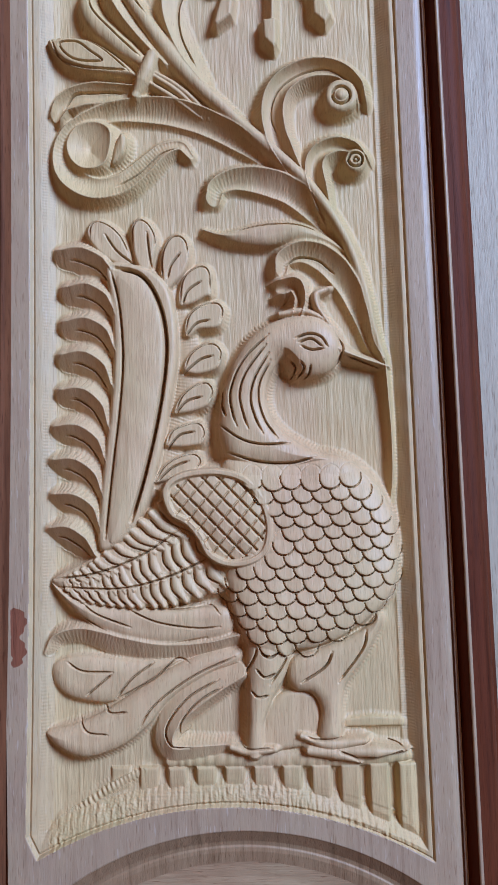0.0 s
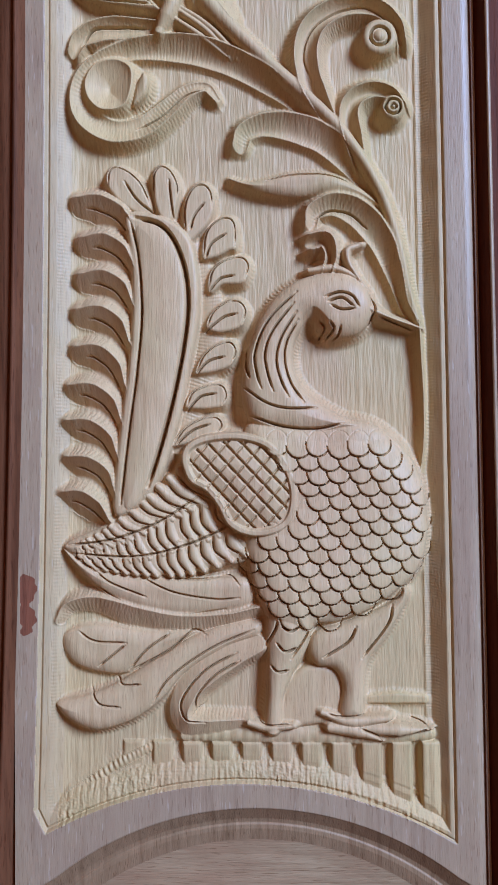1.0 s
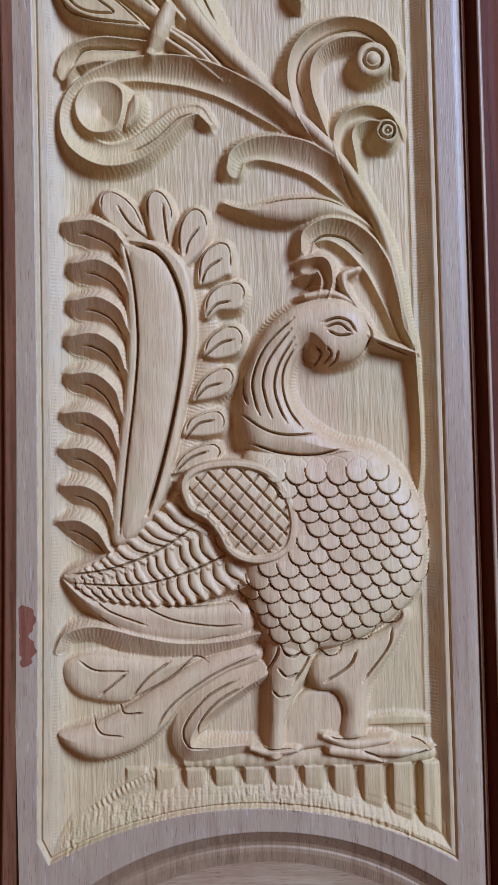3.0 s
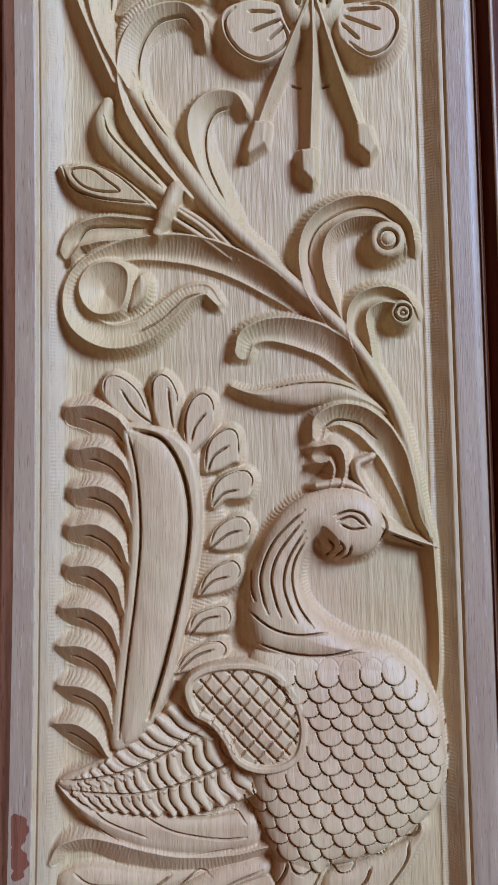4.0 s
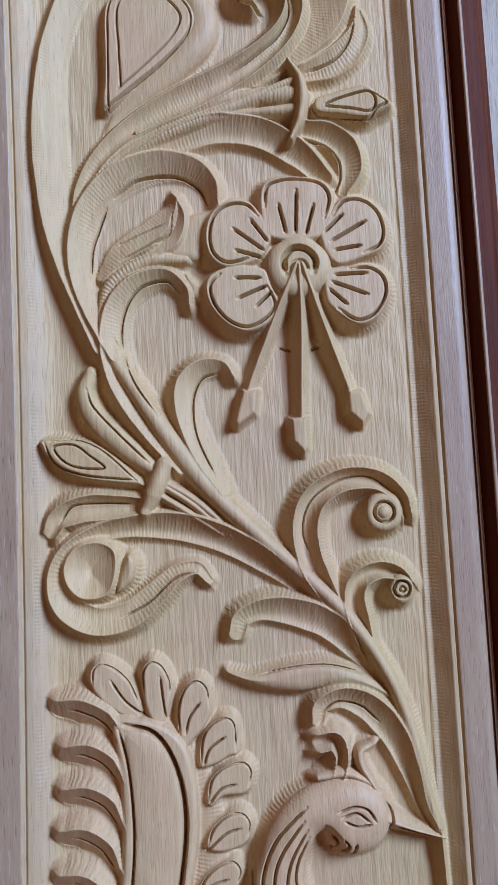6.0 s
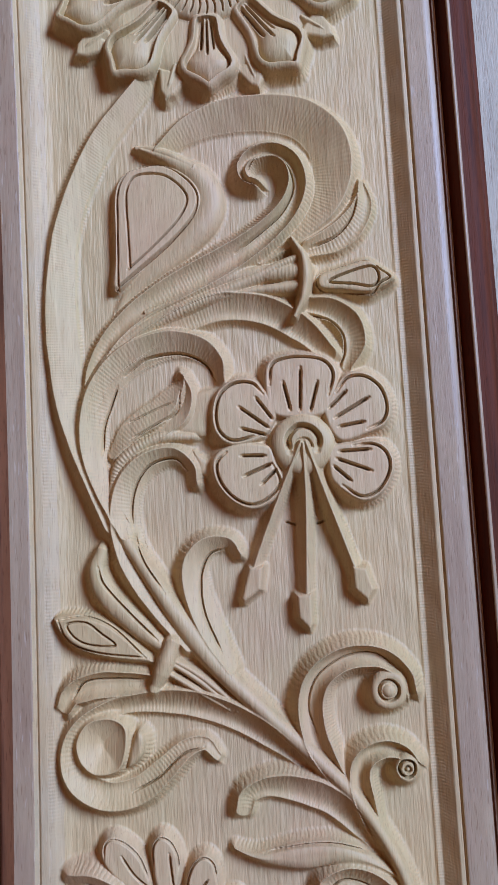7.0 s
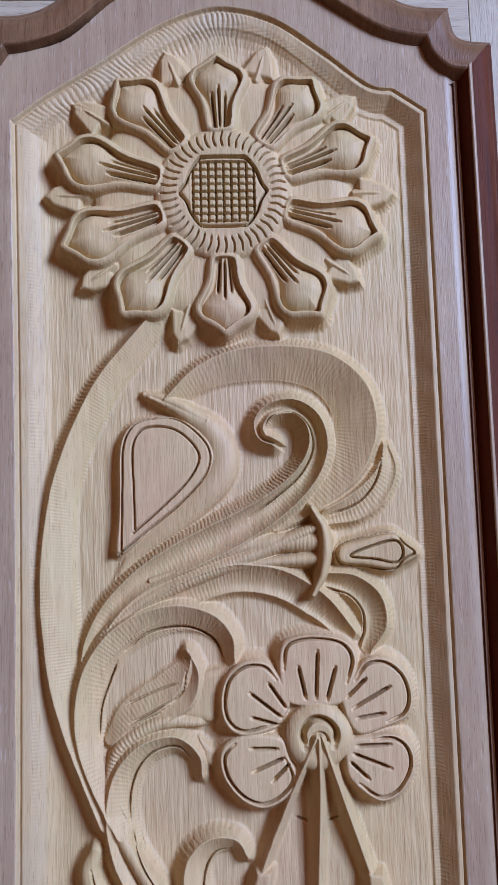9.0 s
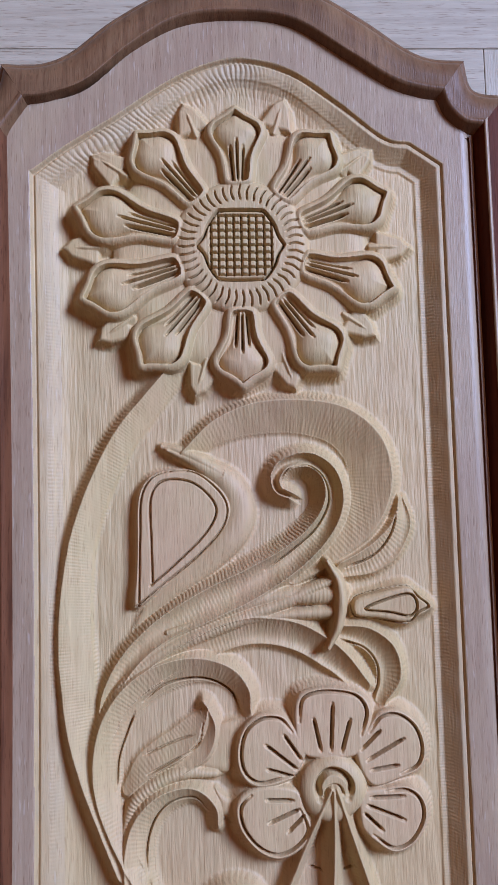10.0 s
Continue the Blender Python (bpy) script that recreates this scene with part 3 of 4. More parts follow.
fill(pod, [(-95.7, 766.3), (-94.8, 793.4), (-94.6, 821.6), (-92.4, 840), (-82, 850.5), (-60.5, 852.3), (-42.8, 842.6), (-34.8, 829.2), (-38.6, 815.1), (-52.4, 799.5), (-73.8, 782.5)], 7.8, 3.5, 3, lean=(0.03, 0))
cut([(-92.8, 771.1), (-91.9, 807.4), (-91, 833.9), (-84.5, 847), (-73, 851.1), (-57, 850), (-42.8, 839), (-37, 827.5), (-40.8, 814.1), (-55.9, 797.8), (-77.3, 780.8), (-93.4, 768.2), (-93.4, 768.2)], 0.8, 1.8, True, 0)
cut([(-84.3, 784.1), (-84.8, 807.2), (-85.3, 832), (-80.2, 843.3), (-69.5, 846), (-57.1, 842.9), (-46.5, 833), (-44.2, 823.4), (-52.2, 810.1), (-70.1, 792.9), (-84.3, 781.0), (-84.3, 781.0)], 0.8, 1.8, True, 0)
cap = leaf_part("pod_cap", "small curled cap over the pod")
stroke(cap, [(-76.5, 867), (-66.5, 864), (-54.4, 858.3), (-42.6, 850.9)], [2.5, 4.2, 5, 4.5], [4, 7, 8.2, 8.2], [1, 2, 2, 2], "round", 1.6)
side_up = leaf_part("leaf", "curved side leaf with a hollow tip")
stroke(side_up, [(36.5, 787.6), (52.9, 792.9), (65.8, 802.2), (74.3, 816.3), (74.2, 830.7)], [5, 8, 8.5, 6.5, 2], [9, 9, 9, 9, 8], 3, "cupleft", ribs=0.3)
cut([(37.1, 788.4), (54.6, 795.4), (65.8, 807.6), (70.8, 823.5)], 0.9, 1.8)
side_down = leaf_part("leaf", "curved side leaf with a hollow inner face")
stroke(side_down, [(33.5, 749.1), (47.6, 745.3), (59, 735.7), (62.7, 721.7), (56.8, 706.4)], [4, 6.5, 7.5, 6.5, 3], [10, 9.5, 9, 8.5, 7], 2.5, "cupleft", ribs=0.2)
cut([(33.1, 743.7), (47.2, 738.5), (55, 729), (55.9, 716.9), (52, 706.8)], 0.9, 1.6)
bell = leaf_part("bell", "raised collar of the bell flower")
stroke(bell, [(25.5, 791.5), (31.5, 780.2), (32.5, 766.2), (29.9, 752.4), (24.7, 741.5)], [2.5, 4.2, 5, 4.2, 2.5], [12, 13.5, 14, 13.5, 12], 5, "round", 3)
tip = leaf_part("bell_bud", "pointed bud with a sunk eye")
fill(tip, [(41.1, 768.6), (55.5, 773.2), (73.6, 777.7), (81.7, 772.5), (92, 763.2), (81.7, 756.4), (72.6, 752.5), (56.7, 755.6), (40.7, 758.1)], 9, 4.5, 4)
cut([(42.2, 769.3), (61, 774.4), (76.1, 776.2), (81.6, 769.7), (87.8, 764), (81.1, 759.9), (74.5, 753.8), (56.7, 756.3), (41.8, 758.8)], 0.9, 1.8, True, 0)
cut([(48, 762.8), (62.5, 768.8), (76.6, 771.3), (80.6, 764.1), (76.1, 758), (64, 760.3)], 0.9, 2.2, True, 0)

# ---- small flower with three hanging stamens ----
flower_core = part_id("flower_centre", "small_flower", "domed ring centre with a hollow crescent")
for pts, veins in (
    ([(9.5, 678.7), (4.5, 695.8), (6.6, 709), (15.6, 713.3), (28.6, 713.6), (41.4, 710.2), (46.8, 700.8), (43.1, 686.9), (35.2, 677)], [(13.7, 697.4), (17.6, 678.4), (25.6, 706.5), (23.8, 678.2), (36.2, 696.6), (30.4, 677.2)]),
    ([(4.5, 673.2), (-3.3, 663.4), (-19.9, 660.2), (-29.1, 666.5), (-31.5, 678.2), (-28, 691.3), (-18.2, 698.5), (-6.5, 698.1), (0.5, 690.3), (5.9, 680.7)], [(-16, 682.6), (3.1, 667.6), (-4.7, 688.2), (5.6, 673.2), (-15.2, 668.3), (1.4, 663.2)]),
    ([(1, 653.5), (4.9, 643.3), (8.7, 631.9), (0.9, 622.2), (-10.2, 618.2), (-21.6, 623.1), (-30.5, 634.5), (-32.2, 646.5), (-25.7, 653.7), (-12.8, 656.2)], [(-16, 650.4), (-0.3, 649.8), (-15.1, 636.9), (3.4, 644.4), (-3.7, 631.3), (6.5, 640.6)]),
    ([(44.1, 651.1), (56.7, 653.7), (69.6, 654), (77.8, 648), (79.3, 636.7), (71.6, 624), (60.3, 619.9), (48, 627.8), (42.9, 636.2)], [(47.3, 649.9), (67.6, 650.3), (45.3, 645.5), (67.5, 636.4), (43.5, 640.7), (54, 630.6)]),
    ([(41.5, 677.6), (47.6, 688.7), (55.5, 697.9), (66.7, 698.6), (76.6, 690.7), (80.3, 678.1), (76.7, 668), (66.5, 663.1), (49.7, 659.9)], [(42.6, 678.3), (54.3, 689.2), (45.9, 671.7), (68.8, 684.2), (48.2, 666), (64.9, 668.4)])):
    petal = part_id("petal", "small_flower", "rounded petal with an engraved rim")
    c = np.mean(np.array(pts), 0)
    wide = [tuple(c + (np.array(p) - c) * 1.16) for p in pts]
    fill(petal, wide, 9.5, 6, 2.5)
    cut([tuple(c + (np.array(p) - c) * 0.98) for p in pts][1:-1], 1.2, 2.4)
    for a, b in zip(veins[::2], veins[1::2]):
        cut([a, between(a, b, 0.5), b], 1.3, 3.0)
fill(flower_core, [(3.2, 657.2), (9.7, 670.4), (25.4, 676.6), (39.7, 669.3), (45.6, 655.6), (38.2, 641.7), (23.3, 635.6), (8.4, 642.8)], 12, 7, 9)
cut([(15.9, 650.8), (14.9, 660.1), (21.1, 667), (29.4, 665.9), (34.6, 659.4), (33.4, 650.9)], 2.6, 3.2)
cut([(18.2, 652.6), (21.7, 658), (27.2, 658.5), (30.6, 653.2)], 1.2, 2.2)
for pts, foot in (([(21.8, 654.7), (8, 624.9), (-5.8, 592.5), (-13.9, 571.1)], [(-14.9, 579.7), (-4.8, 579.3), (-7, 564.1), (-18.9, 555.9), (-20.9, 559.3)]), ([(24.3, 653.1), (24.4, 620.6), (22.9, 584.1), (21.6, 558.8)], [(14.4, 560.3), (25.2, 561), (24.9, 541.1), (22.5, 536.8), (15.1, 545.1)]), ([(26.9, 654.5), (36.9, 623.8), (48.1, 590.4), (55.5, 568.2)], [(50.7, 577.1), (60.8, 575.9), (65, 561.1), (60.2, 553.3), (51.3, 561.7)])):
    stamen = part_id("stamen", "small_flower", "straight stamen with a blunt block end")
    stroke(stamen, pts, [3.0, 3.0, 3.2, 3.4], [14, 10.5, 8.2, 7.2], [9, 6, 4, 3.5], "ridge", 1.8)
    fill(stamen, foot, 8.0, 4.5, 2.5, steep=2.0, smooth=False)
for pts in ([(10.4, 606.6), (18.3, 604)], [(30.7, 604.3), (36.7, 606.3)]):
    cut([pts[0], between(pts[0], pts[1], 0.5), pts[1]], 0.9, 1.5)

# ---- sunflower ----
CX, CZ = -24.8, 996.4
petals = [(-27.3, 1091.3), (36.3, 1073.8), (73.8, 1032.5), (75.7, 967.2), (36.1, 914.1), (-25.4, 903.2), (-91.1, 917), (-128.9, 962), (-132.9, 1023.5), (-93, 1074.3)]
sepals = [(-62.1, 1097.7), (6.1, 1100.7), (64.4, 1065), (87.4, 996.5), (62.7, 936.9), (9.1, 902), (-56.3, 898.2), (-118.4, 935.8), (-141.6, 997.8), (-123.4, 1061.9)]
for px, pz in sepals:
    sepal = part_id("sepal", "sunflower", "pointed sepal between the petals")
    ax, az = (CX + (px - CX) * 0.78, CZ + (pz - CZ) * 0.78)
    nx, nz = -(pz - CZ) / 105, (px - CX) / 105
    fill(sepal, [(ax - nx * 12, az - nz * 12), (px - nx * 6 - (px - ax) * 0.25, pz - nz * 6 - (pz - az) * 0.25), (px, pz), (px + nx * 6 - (px - ax) * 0.25, pz + nz * 6 - (pz - az) * 0.25), (ax + nx * 12, az + nz * 12)], 6.6, 3.0, 3, smooth=False)
    stroke(sepal, [(ax, az), between((ax, az), (px, pz), 0.5), between((ax, az), (px, pz), 0.9)], [4, 3, 1], [7.5, 7.5, 5.5], 4, "ridge")
bed = part_id("petal_bed", "sunflower", "raised bed between the petals")
fill(bed, ring(CX, CZ, 84), 7.6, 3.0, 16)
for px, pz in petals:
    petal = part_id("petal", "sunflower", "cupped petal with a raised rim and three slits")
    length = math.hypot(px - CX, pz - CZ)
    ux, uz = (px - CX) / length, (pz - CZ) / length

    def at(r, side):
        return (CX + ux * r - uz * side, CZ + uz * r + ux * side)

    r0 = 40
    reach = length - r0
    fill(petal, [at(r0, -9.5), at(r0 + reach * 0.35, -14), at(r0 + reach * 0.64, -21), at(r0 + reach * 0.82, -18.5), at(r0 + reach * 0.94, -9), at(length + 2.5, 0), at(r0 + reach * 0.94, 9), at(r0 + reach * 0.82, 18.5), at(r0 + reach * 0.64, 21), at(r0 + reach * 0.35, 14), at(r0, 9.5)], 11.2, 5.0, 5.0, rim=5.2, sunk=5.2)
    bulb = part_id("petal_bulb", "sunflower", "smooth swelling inside the petal")
    fill(bulb, [at(r0, -4), at(r0 + reach * 0.4, -7.5), at(r0 + reach * 0.63, -15), at(r0 + reach * 0.79, -12.8), at(r0 + reach * 0.885, -5.5), at(r0 + reach * 0.935, 0), at(r0 + reach * 0.885, 5.5), at(r0 + reach * 0.79, 12.8), at(r0 + reach * 0.63, 15), at(r0 + reach * 0.4, 7.5), at(r0, 4)], 11.6, 4.8, 12, steep=2.5)
    for side, far in ((-3.4, 0.5), (0, 0.58), (3.4, 0.5)):
        cut([at(r0 + 4, side * 0.8), at(r0 + reach * far * 0.5, side), at(r0 + reach * far, side * 1.3)], 1.15, 3.0)
collar = part_id("collar", "sunflower", "sloping ring with short radial cuts")
fill(collar, ring(CX, CZ, 45), 11.5, 6.5, 11)
for k in range(44):
    a = 2 * math.pi * k / 44
    cut([(CX + r * math.cos(a + b), CZ + r * math.sin(a + b)) for r, b in ((30, 0), (35.5, 0.03), (41, 0))], 0.7, 1.5)
face = part_id("seed_face", "sunflower", "flat eight-sided face cut into a grid of seeds")
hexa = [(CX + r * math.cos(math.radians(a)), CZ + r * math.sin(math.radians(a))) for a, r in ((0, 28), (14, 25), (34, 25.5), (55, 27), (66, 25.5), (114, 25.5), (125, 27), (146, 25.5), (166, 25), (180, 28.5), (194, 25), (214, 25.5), (235, 27), (246, 25.5), (294, 25.5), (305, 27), (326, 25.5), (346, 25))]
fill(face, hexa, 11.2, 7.5, 2.5, over=True, smooth=False)
cut(hexa + [hexa[0]], 1.0, 2.2, False, 0)
for k in range(-4, 5):
    reach = min(20.0, math.sqrt(24.5 ** 2 - (k * 4.9) ** 2))
    cut([(CX + k * 4.9, CZ - reach), (CX + k * 4.9, CZ), (CX + k * 4.9, CZ + reach)], 0.9, 1.8, False, 0)
    cut([(CX - reach, CZ + k * 4.9), (CX, CZ + k * 4.9), (CX + reach, CZ + k * 4.9)], 0.9, 1.8, False, 0)

# ---- the bird ----
bird = "peacock"
# tail plume
plume = part_id("plume", bird, "long vase-shaped plume with a sunk middle")
fill(plume, [(-102.3, 382.2), (-87.1, 384.2), (-68.2, 376.9), (-55.9, 359.9), (-52.5, 321.9), (-58.5, 284.2), (-68.3, 239.3), (-79.9, 205.8), (-95, 187.3), (-111.2, 184.5), (-107.9, 232.3), (-100.7, 284.9), (-98.2, 322.7), (-99.4, 357)], 10.5, 6, 4)
fill(plume, [(-93.4, 374.3), (-75.9, 371.3), (-64.8, 348.9), (-62.8, 314.7), (-70, 273.2), (-79.8, 232), (-90.2, 200.3), (-103.1, 188.1), (-100.6, 224.8), (-94.2, 269.8), (-90.8, 315.2), (-92, 353.3)], 12.0, 10.4, 14, over=True)
cut([(-98.1, 378.3), (-92.7, 351.1), (-91, 315), (-94.3, 279.2), (-100.3, 236), (-105.9, 190)], 1.0, 2.6, False, 0.05)
cut([(-94.7, 379.8), (-78.4, 374.8), (-68.3, 362), (-61.7, 341), (-60.8, 314.5), (-66.8, 276.8), (-77, 235.7), (-87.8, 201.4)], 1.9, 4.2, False, 0.05)
# scooped barbs on the outer side
for pts in ([(-134, 389.7), (-122.5, 387.9), (-109.2, 381.5), (-99.7, 370.5)], [(-129.5, 362.7), (-118.8, 361.7), (-108.2, 355.8), (-99.9, 345.3)], [(-130.4, 338.2), (-119.7, 337.3), (-109.1, 331.7), (-100.8, 320.1)], [(-132.8, 314.6), (-122.2, 313.7), (-111.6, 307.4), (-103.3, 295.1)], [(-134.5, 289.5), (-123.8, 287.8), (-114, 280.1), (-106.5, 266.4)],
            [(-139.2, 263.8), (-127.8, 262.1), (-117.2, 255.2), (-108.9, 242.2)], [(-141.6, 240.4), (-130.2, 238.4), (-119.6, 231.4), (-111.4, 218.2)], [(-141.7, 216.3), (-131.1, 213.9), (-121.3, 208.1), (-113.8, 195.6)], [(-144.8, 193), (-135, 191.4), (-125.2, 185.3), (-116.9, 177)]):
    barb = part_id("barb", bird, "scooped barb of the tail plume")
    stroke(barb, pts, [6, 8.6, 8.2, 4.2], [9, 11.4, 11.2, 9.5], 0.4, "left", 1.15)
    cut([between(pts[0], pts[1], 0.5), pts[1], pts[2], pts[3]], 0.8, 1.4)
# rounded feathers on the inner side
down = part_id("down", bird, "rough ground under the feathers")
stroke(down, [(-60.1, 367.1), (-47.9, 330.5), (-46.7, 296.1), (-55.4, 265.9), (-67.9, 228.2)], [6, 9, 10, 9, 6], 5.0, 3, "round", ribs=0.3)
for pts, vein in (([(-114.8, 403.9), (-113.9, 413.5), (-108.2, 416.8), (-99.4, 413.1), (-91, 404.5), (-84.3, 389.7), (-86.3, 380.2), (-98.8, 385.8), (-109.1, 394.5)], [(-102.5, 405.5), (-93.8, 392.6), (-80.6, 382)]), ([(-83.5, 397.4), (-83.4, 410.9), (-78.3, 416.9), (-71.5, 413.7), (-66.7, 403.5), (-66.7, 393.2), (-70.7, 379.9), (-76.8, 378.1), (-81.3, 385.8)], [(-72.7, 406), (-71.7, 393.3), (-69.9, 379.1)]),
                  ([(-62.8, 370.1), (-63, 387.4), (-58.3, 399.9), (-50.7, 404.3), (-44.6, 399.6), (-42.5, 386.9), (-46.4, 376.3), (-54.1, 368), (-58.7, 364.3)], [(-49.3, 389.7), (-55.8, 381.5), (-58.6, 372)]), ([(-51.2, 352.7), (-49.5, 367.9), (-44.5, 376.2), (-35, 381), (-28.6, 377), (-27.7, 359.9), (-33.4, 356.9), (-42.9, 352.5)], [(-35.1, 368.8), (-44.7, 362.1), (-48.5, 352.7)]),
                  ([(-48, 332.9), (-44.8, 345), (-35.3, 352.4), (-23.9, 354.1), (-19.1, 348.3), (-21.1, 338.8), (-26.1, 334.7), (-37.4, 334.2), (-45, 329)], [(-29.8, 340.9), (-39.2, 338.4), (-46.9, 329.8)]), ([(-49.4, 306.3), (-45.1, 316.5), (-35.6, 323.9), (-26.2, 324.5), (-21.4, 317.9), (-23.7, 308.5), (-30.2, 304.1), (-41.5, 302.4)], [(-28.2, 315.4), (-37.6, 312.5), (-49.1, 303.3)]),
                  ([(-56.9, 276.2), (-51.1, 288.2), (-41.6, 295.6), (-32.2, 297.3), (-28.1, 290.8), (-31.6, 282.2), (-38, 277.8), (-49.4, 275.3)], [(-36.8, 286.8), (-47.4, 283.6), (-55.8, 275)]), ([(-63.5, 253.6), (-58.9, 263.7), (-47.5, 268.5), (-38.1, 268.3), (-34.8, 261.5), (-37.5, 254), (-45.8, 251.9), (-55.2, 251.6)], [(-42.7, 262.4), (-53.3, 259.9), (-62, 250.6)]),
                  ([(-72.4, 228.2), (-64.8, 239.3), (-53.4, 246), (-42.1, 247.3), (-37.7, 242), (-42.3, 234.5), (-55.4, 231.7), (-64.9, 228.1)], [(-47.1, 242.1), (-59.2, 237.4), (-69.8, 228.1)])):
    feather = part_id("feather", bird, "rounded feather with a central vein")
    fill(feather, pts, 8.0, 5.5, 2.5, lean=(-0.03, 0.0), steep=1.8)
    c = np.mean(np.array(pts), 0)
    cut([tuple(c + (np.array(p) - c) * 0.9) for p in pts][:6], 0.7, 1.4)
    cut(vein, 0.9, 1.8)
# lower tail and leaves under it
coverts = part_id("tail_covert", bird, "long smooth covert under the feather fan")
fill(coverts, [(-145.7, 161.5), (-127.7, 150.2), (-97.6, 142.4), (-37.7, 141.9), (-20.9, 138.1), (-23, 121.5), (-56.6, 115.4), (-86.5, 117.8), (-112.7, 127.7), (-131.5, 142.7)], 8.5, 4, 9, lean=(0, 0.04))
for pts in ([(-123.2, 145.6), (-112.7, 138.1), (-90.2, 129)], [(-93.8, 141.7), (-71.4, 131.8), (-45.3, 127.2), (-28.5, 127.8)], [(-78.1, 141.2), (-56.4, 139.9), (-35.8, 141.9), (-28.4, 135.9)], [(-125.8, 138.2), (-101.5, 123.9), (-67.8, 117), (-37.9, 120.5)]):
    cut(pts, 0.8, 1.5)
under = part_id("under_leaf", bird, "hollow leaf under the tail")
stroke(under, [(-147.7, 112.9), (-141.2, 121.8), (-124.3, 123.9), (-98, 115.5), (-68, 110.1), (-38.1, 112.1), (-17.5, 117.6)], [3, 5, 7, 7, 6.5, 5.5, 4], [8, 8.5, 8.5, 8.5, 8, 8, 8], 1.5, "left", ribs=0.2)
low_a = part_id("under_leaf", bird, "broad veined leaf under the tail")
fill(low_a, [(-145.4, 105.2), (-124.5, 110.3), (-86.9, 105.6), (-58.8, 106.5), (-75.8, 92.9), (-98.4, 79.7), (-115.3, 77.5), (-136, 82.8), (-146.5, 93.3)], 5.5, 2, 10)
for pts in ([(-135.9, 105.9), (-124.6, 99.5), (-103.9, 98.3)], [(-122.8, 82.8), (-113.4, 90.2), (-105, 96.8)], [(-102.1, 80.8), (-90.8, 93.7), (-75.7, 104)]):
    cut(pts, 0.9, 1.5)
low_b = part_id("under_leaf", bird, "long leaf with a serrated lower edge")
fill(low_b, [(-151.4, 59.7), (-131.9, 64.1), (-107.5, 73.9), (-75.5, 94.1), (-45.5, 107.9), (-17.5, 112.9), (-15.8, 103), (-38.2, 94.6), (-64.4, 79.3), (-81.4, 60.9), (-100.2, 48.1), (-124.5, 41.9), (-143.2, 49.4)], 8, 3, 9, lean=(0, -0.05))
for pts in ([(-128.1, 67.8), (-120.7, 59.2), (-107.6, 57.3)], [(-111.2, 75.8), (-105.6, 71.3), (-94.4, 72)], [(-101.8, 79.5), (-75.5, 93.3), (-60.4, 105.8), (-51.1, 103.2)], [(-87, 59.1), (-75.7, 75.6), (-49.4, 93.9), (-19.5, 106.7)]):
    cut(pts, 0.9, 1.6)
curl = part_id("tail_curl", bird, "smooth looped tail end")
stroke(curl, [(-17.7, 97.7), (-38.2, 88.6), (-58.8, 74), (-69, 57.5), (-66.5, 45), (-53.5, 42.8), (-23.9, 45.6)], [5, 7.5, 8, 7, 6, 5, 3], [9, 9.5, 10, 10, 9.5, 8, 6], 3.5, "left")
cut([(-30.7, 92.2), (-53.2, 79.5), (-67.5, 61.2), (-64.6, 49.4), (-51.6, 47.2)], 0.8, 1.6)
cut([(-28.9, 87.4), (-45.8, 77.6), (-57, 64.8), (-59, 53.1)], 0.8, 1.6)
# feather fan behind the wing
fan = part_id("feather_fan", bird, "fan of ribbed feathers behind the wing")
fill(fan, [(-145.5, 162.4), (-119.7, 175.6), (-93.3, 192.8), (-67.5, 213.8), (-57.5, 205.5), (-42.6, 194.1), (-37.2, 179.2), (-22.4, 169.7), (-9.4, 165.9), (-20.7, 153), (-45, 146.6), (-74.9, 142.4), (-104.9, 143.4), (-127.4, 150.3)], 8.5, 4.5, 8)


def rib_row(upper, lower, n, wide, high, sag):
    up, lo = curve(upper), curve(lower)
    for k in range(n):
        f = k / (n - 1)
        a, b = up[int(f * (len(up) - 1))], lo[int(f * (len(lo) - 1))]
        m = ((a[0] + b[0]) / 2 - sag * (0.4 + f), (a[1] + b[1]) / 2 - sag * 0.5)
        quill = part_id("quill", bird, "")
        grow = 0.55 + 0.45 * f
        stroke(quill, [tuple(a), m, tuple(b)], [wide * grow * 0.7, wide * grow, wide * grow * 0.6], [high * (0.85 + 0.15 * f)] * 3, high * 0.68, "round", 3)
        edge = wide * grow * 0.9
        cut([(a[0] - edge * 0.6, a[1] - edge * 0.6), (m[0] - edge, m[1] - edge * 0.3), (b[0] - edge * 0.7, b[1])], 0.8, 1.3)


rib_row([(-131.1, 164.5), (-112.2, 174.4), (-89.5, 192.8), (-66.1, 211.2)], [(-125.5, 159.6), (-99.1, 166.8), (-70.8, 181.4), (-42.7, 192.3)], 12, 4.8, 10.4, 1.4)
rib_row([(-134.9, 160), (-104.8, 165.7), (-74.6, 179.6), (-41.5, 191.1)], [(-131.2, 153.3), (-97.3, 153.7), (-67.3, 161.6), (-31.7, 173.5)], 14, 4.6, 10.2, 1.4)
rib_row([(-131.2, 155.9), (-97.3, 156.7), (-63.5, 163.8), (-22.3, 173.4)], [(-123.7, 148), (-89.9, 144), (-56.2, 145.9), (-11.3, 162.2)], 15, 4.8, 10.0, 1.4)
for pts in ([(-142.2, 163.2), (-112.1, 167), (-82, 177.8), (-55.6, 194.3)], [(-140.3, 157.9), (-97.1, 155.7), (-63.4, 162.8), (-33.4, 175.5)]):
    cut(pts, 0.8, 1.8)
# legs and feet
leg_far = part_id("leg", bird, "smooth thigh and shank")
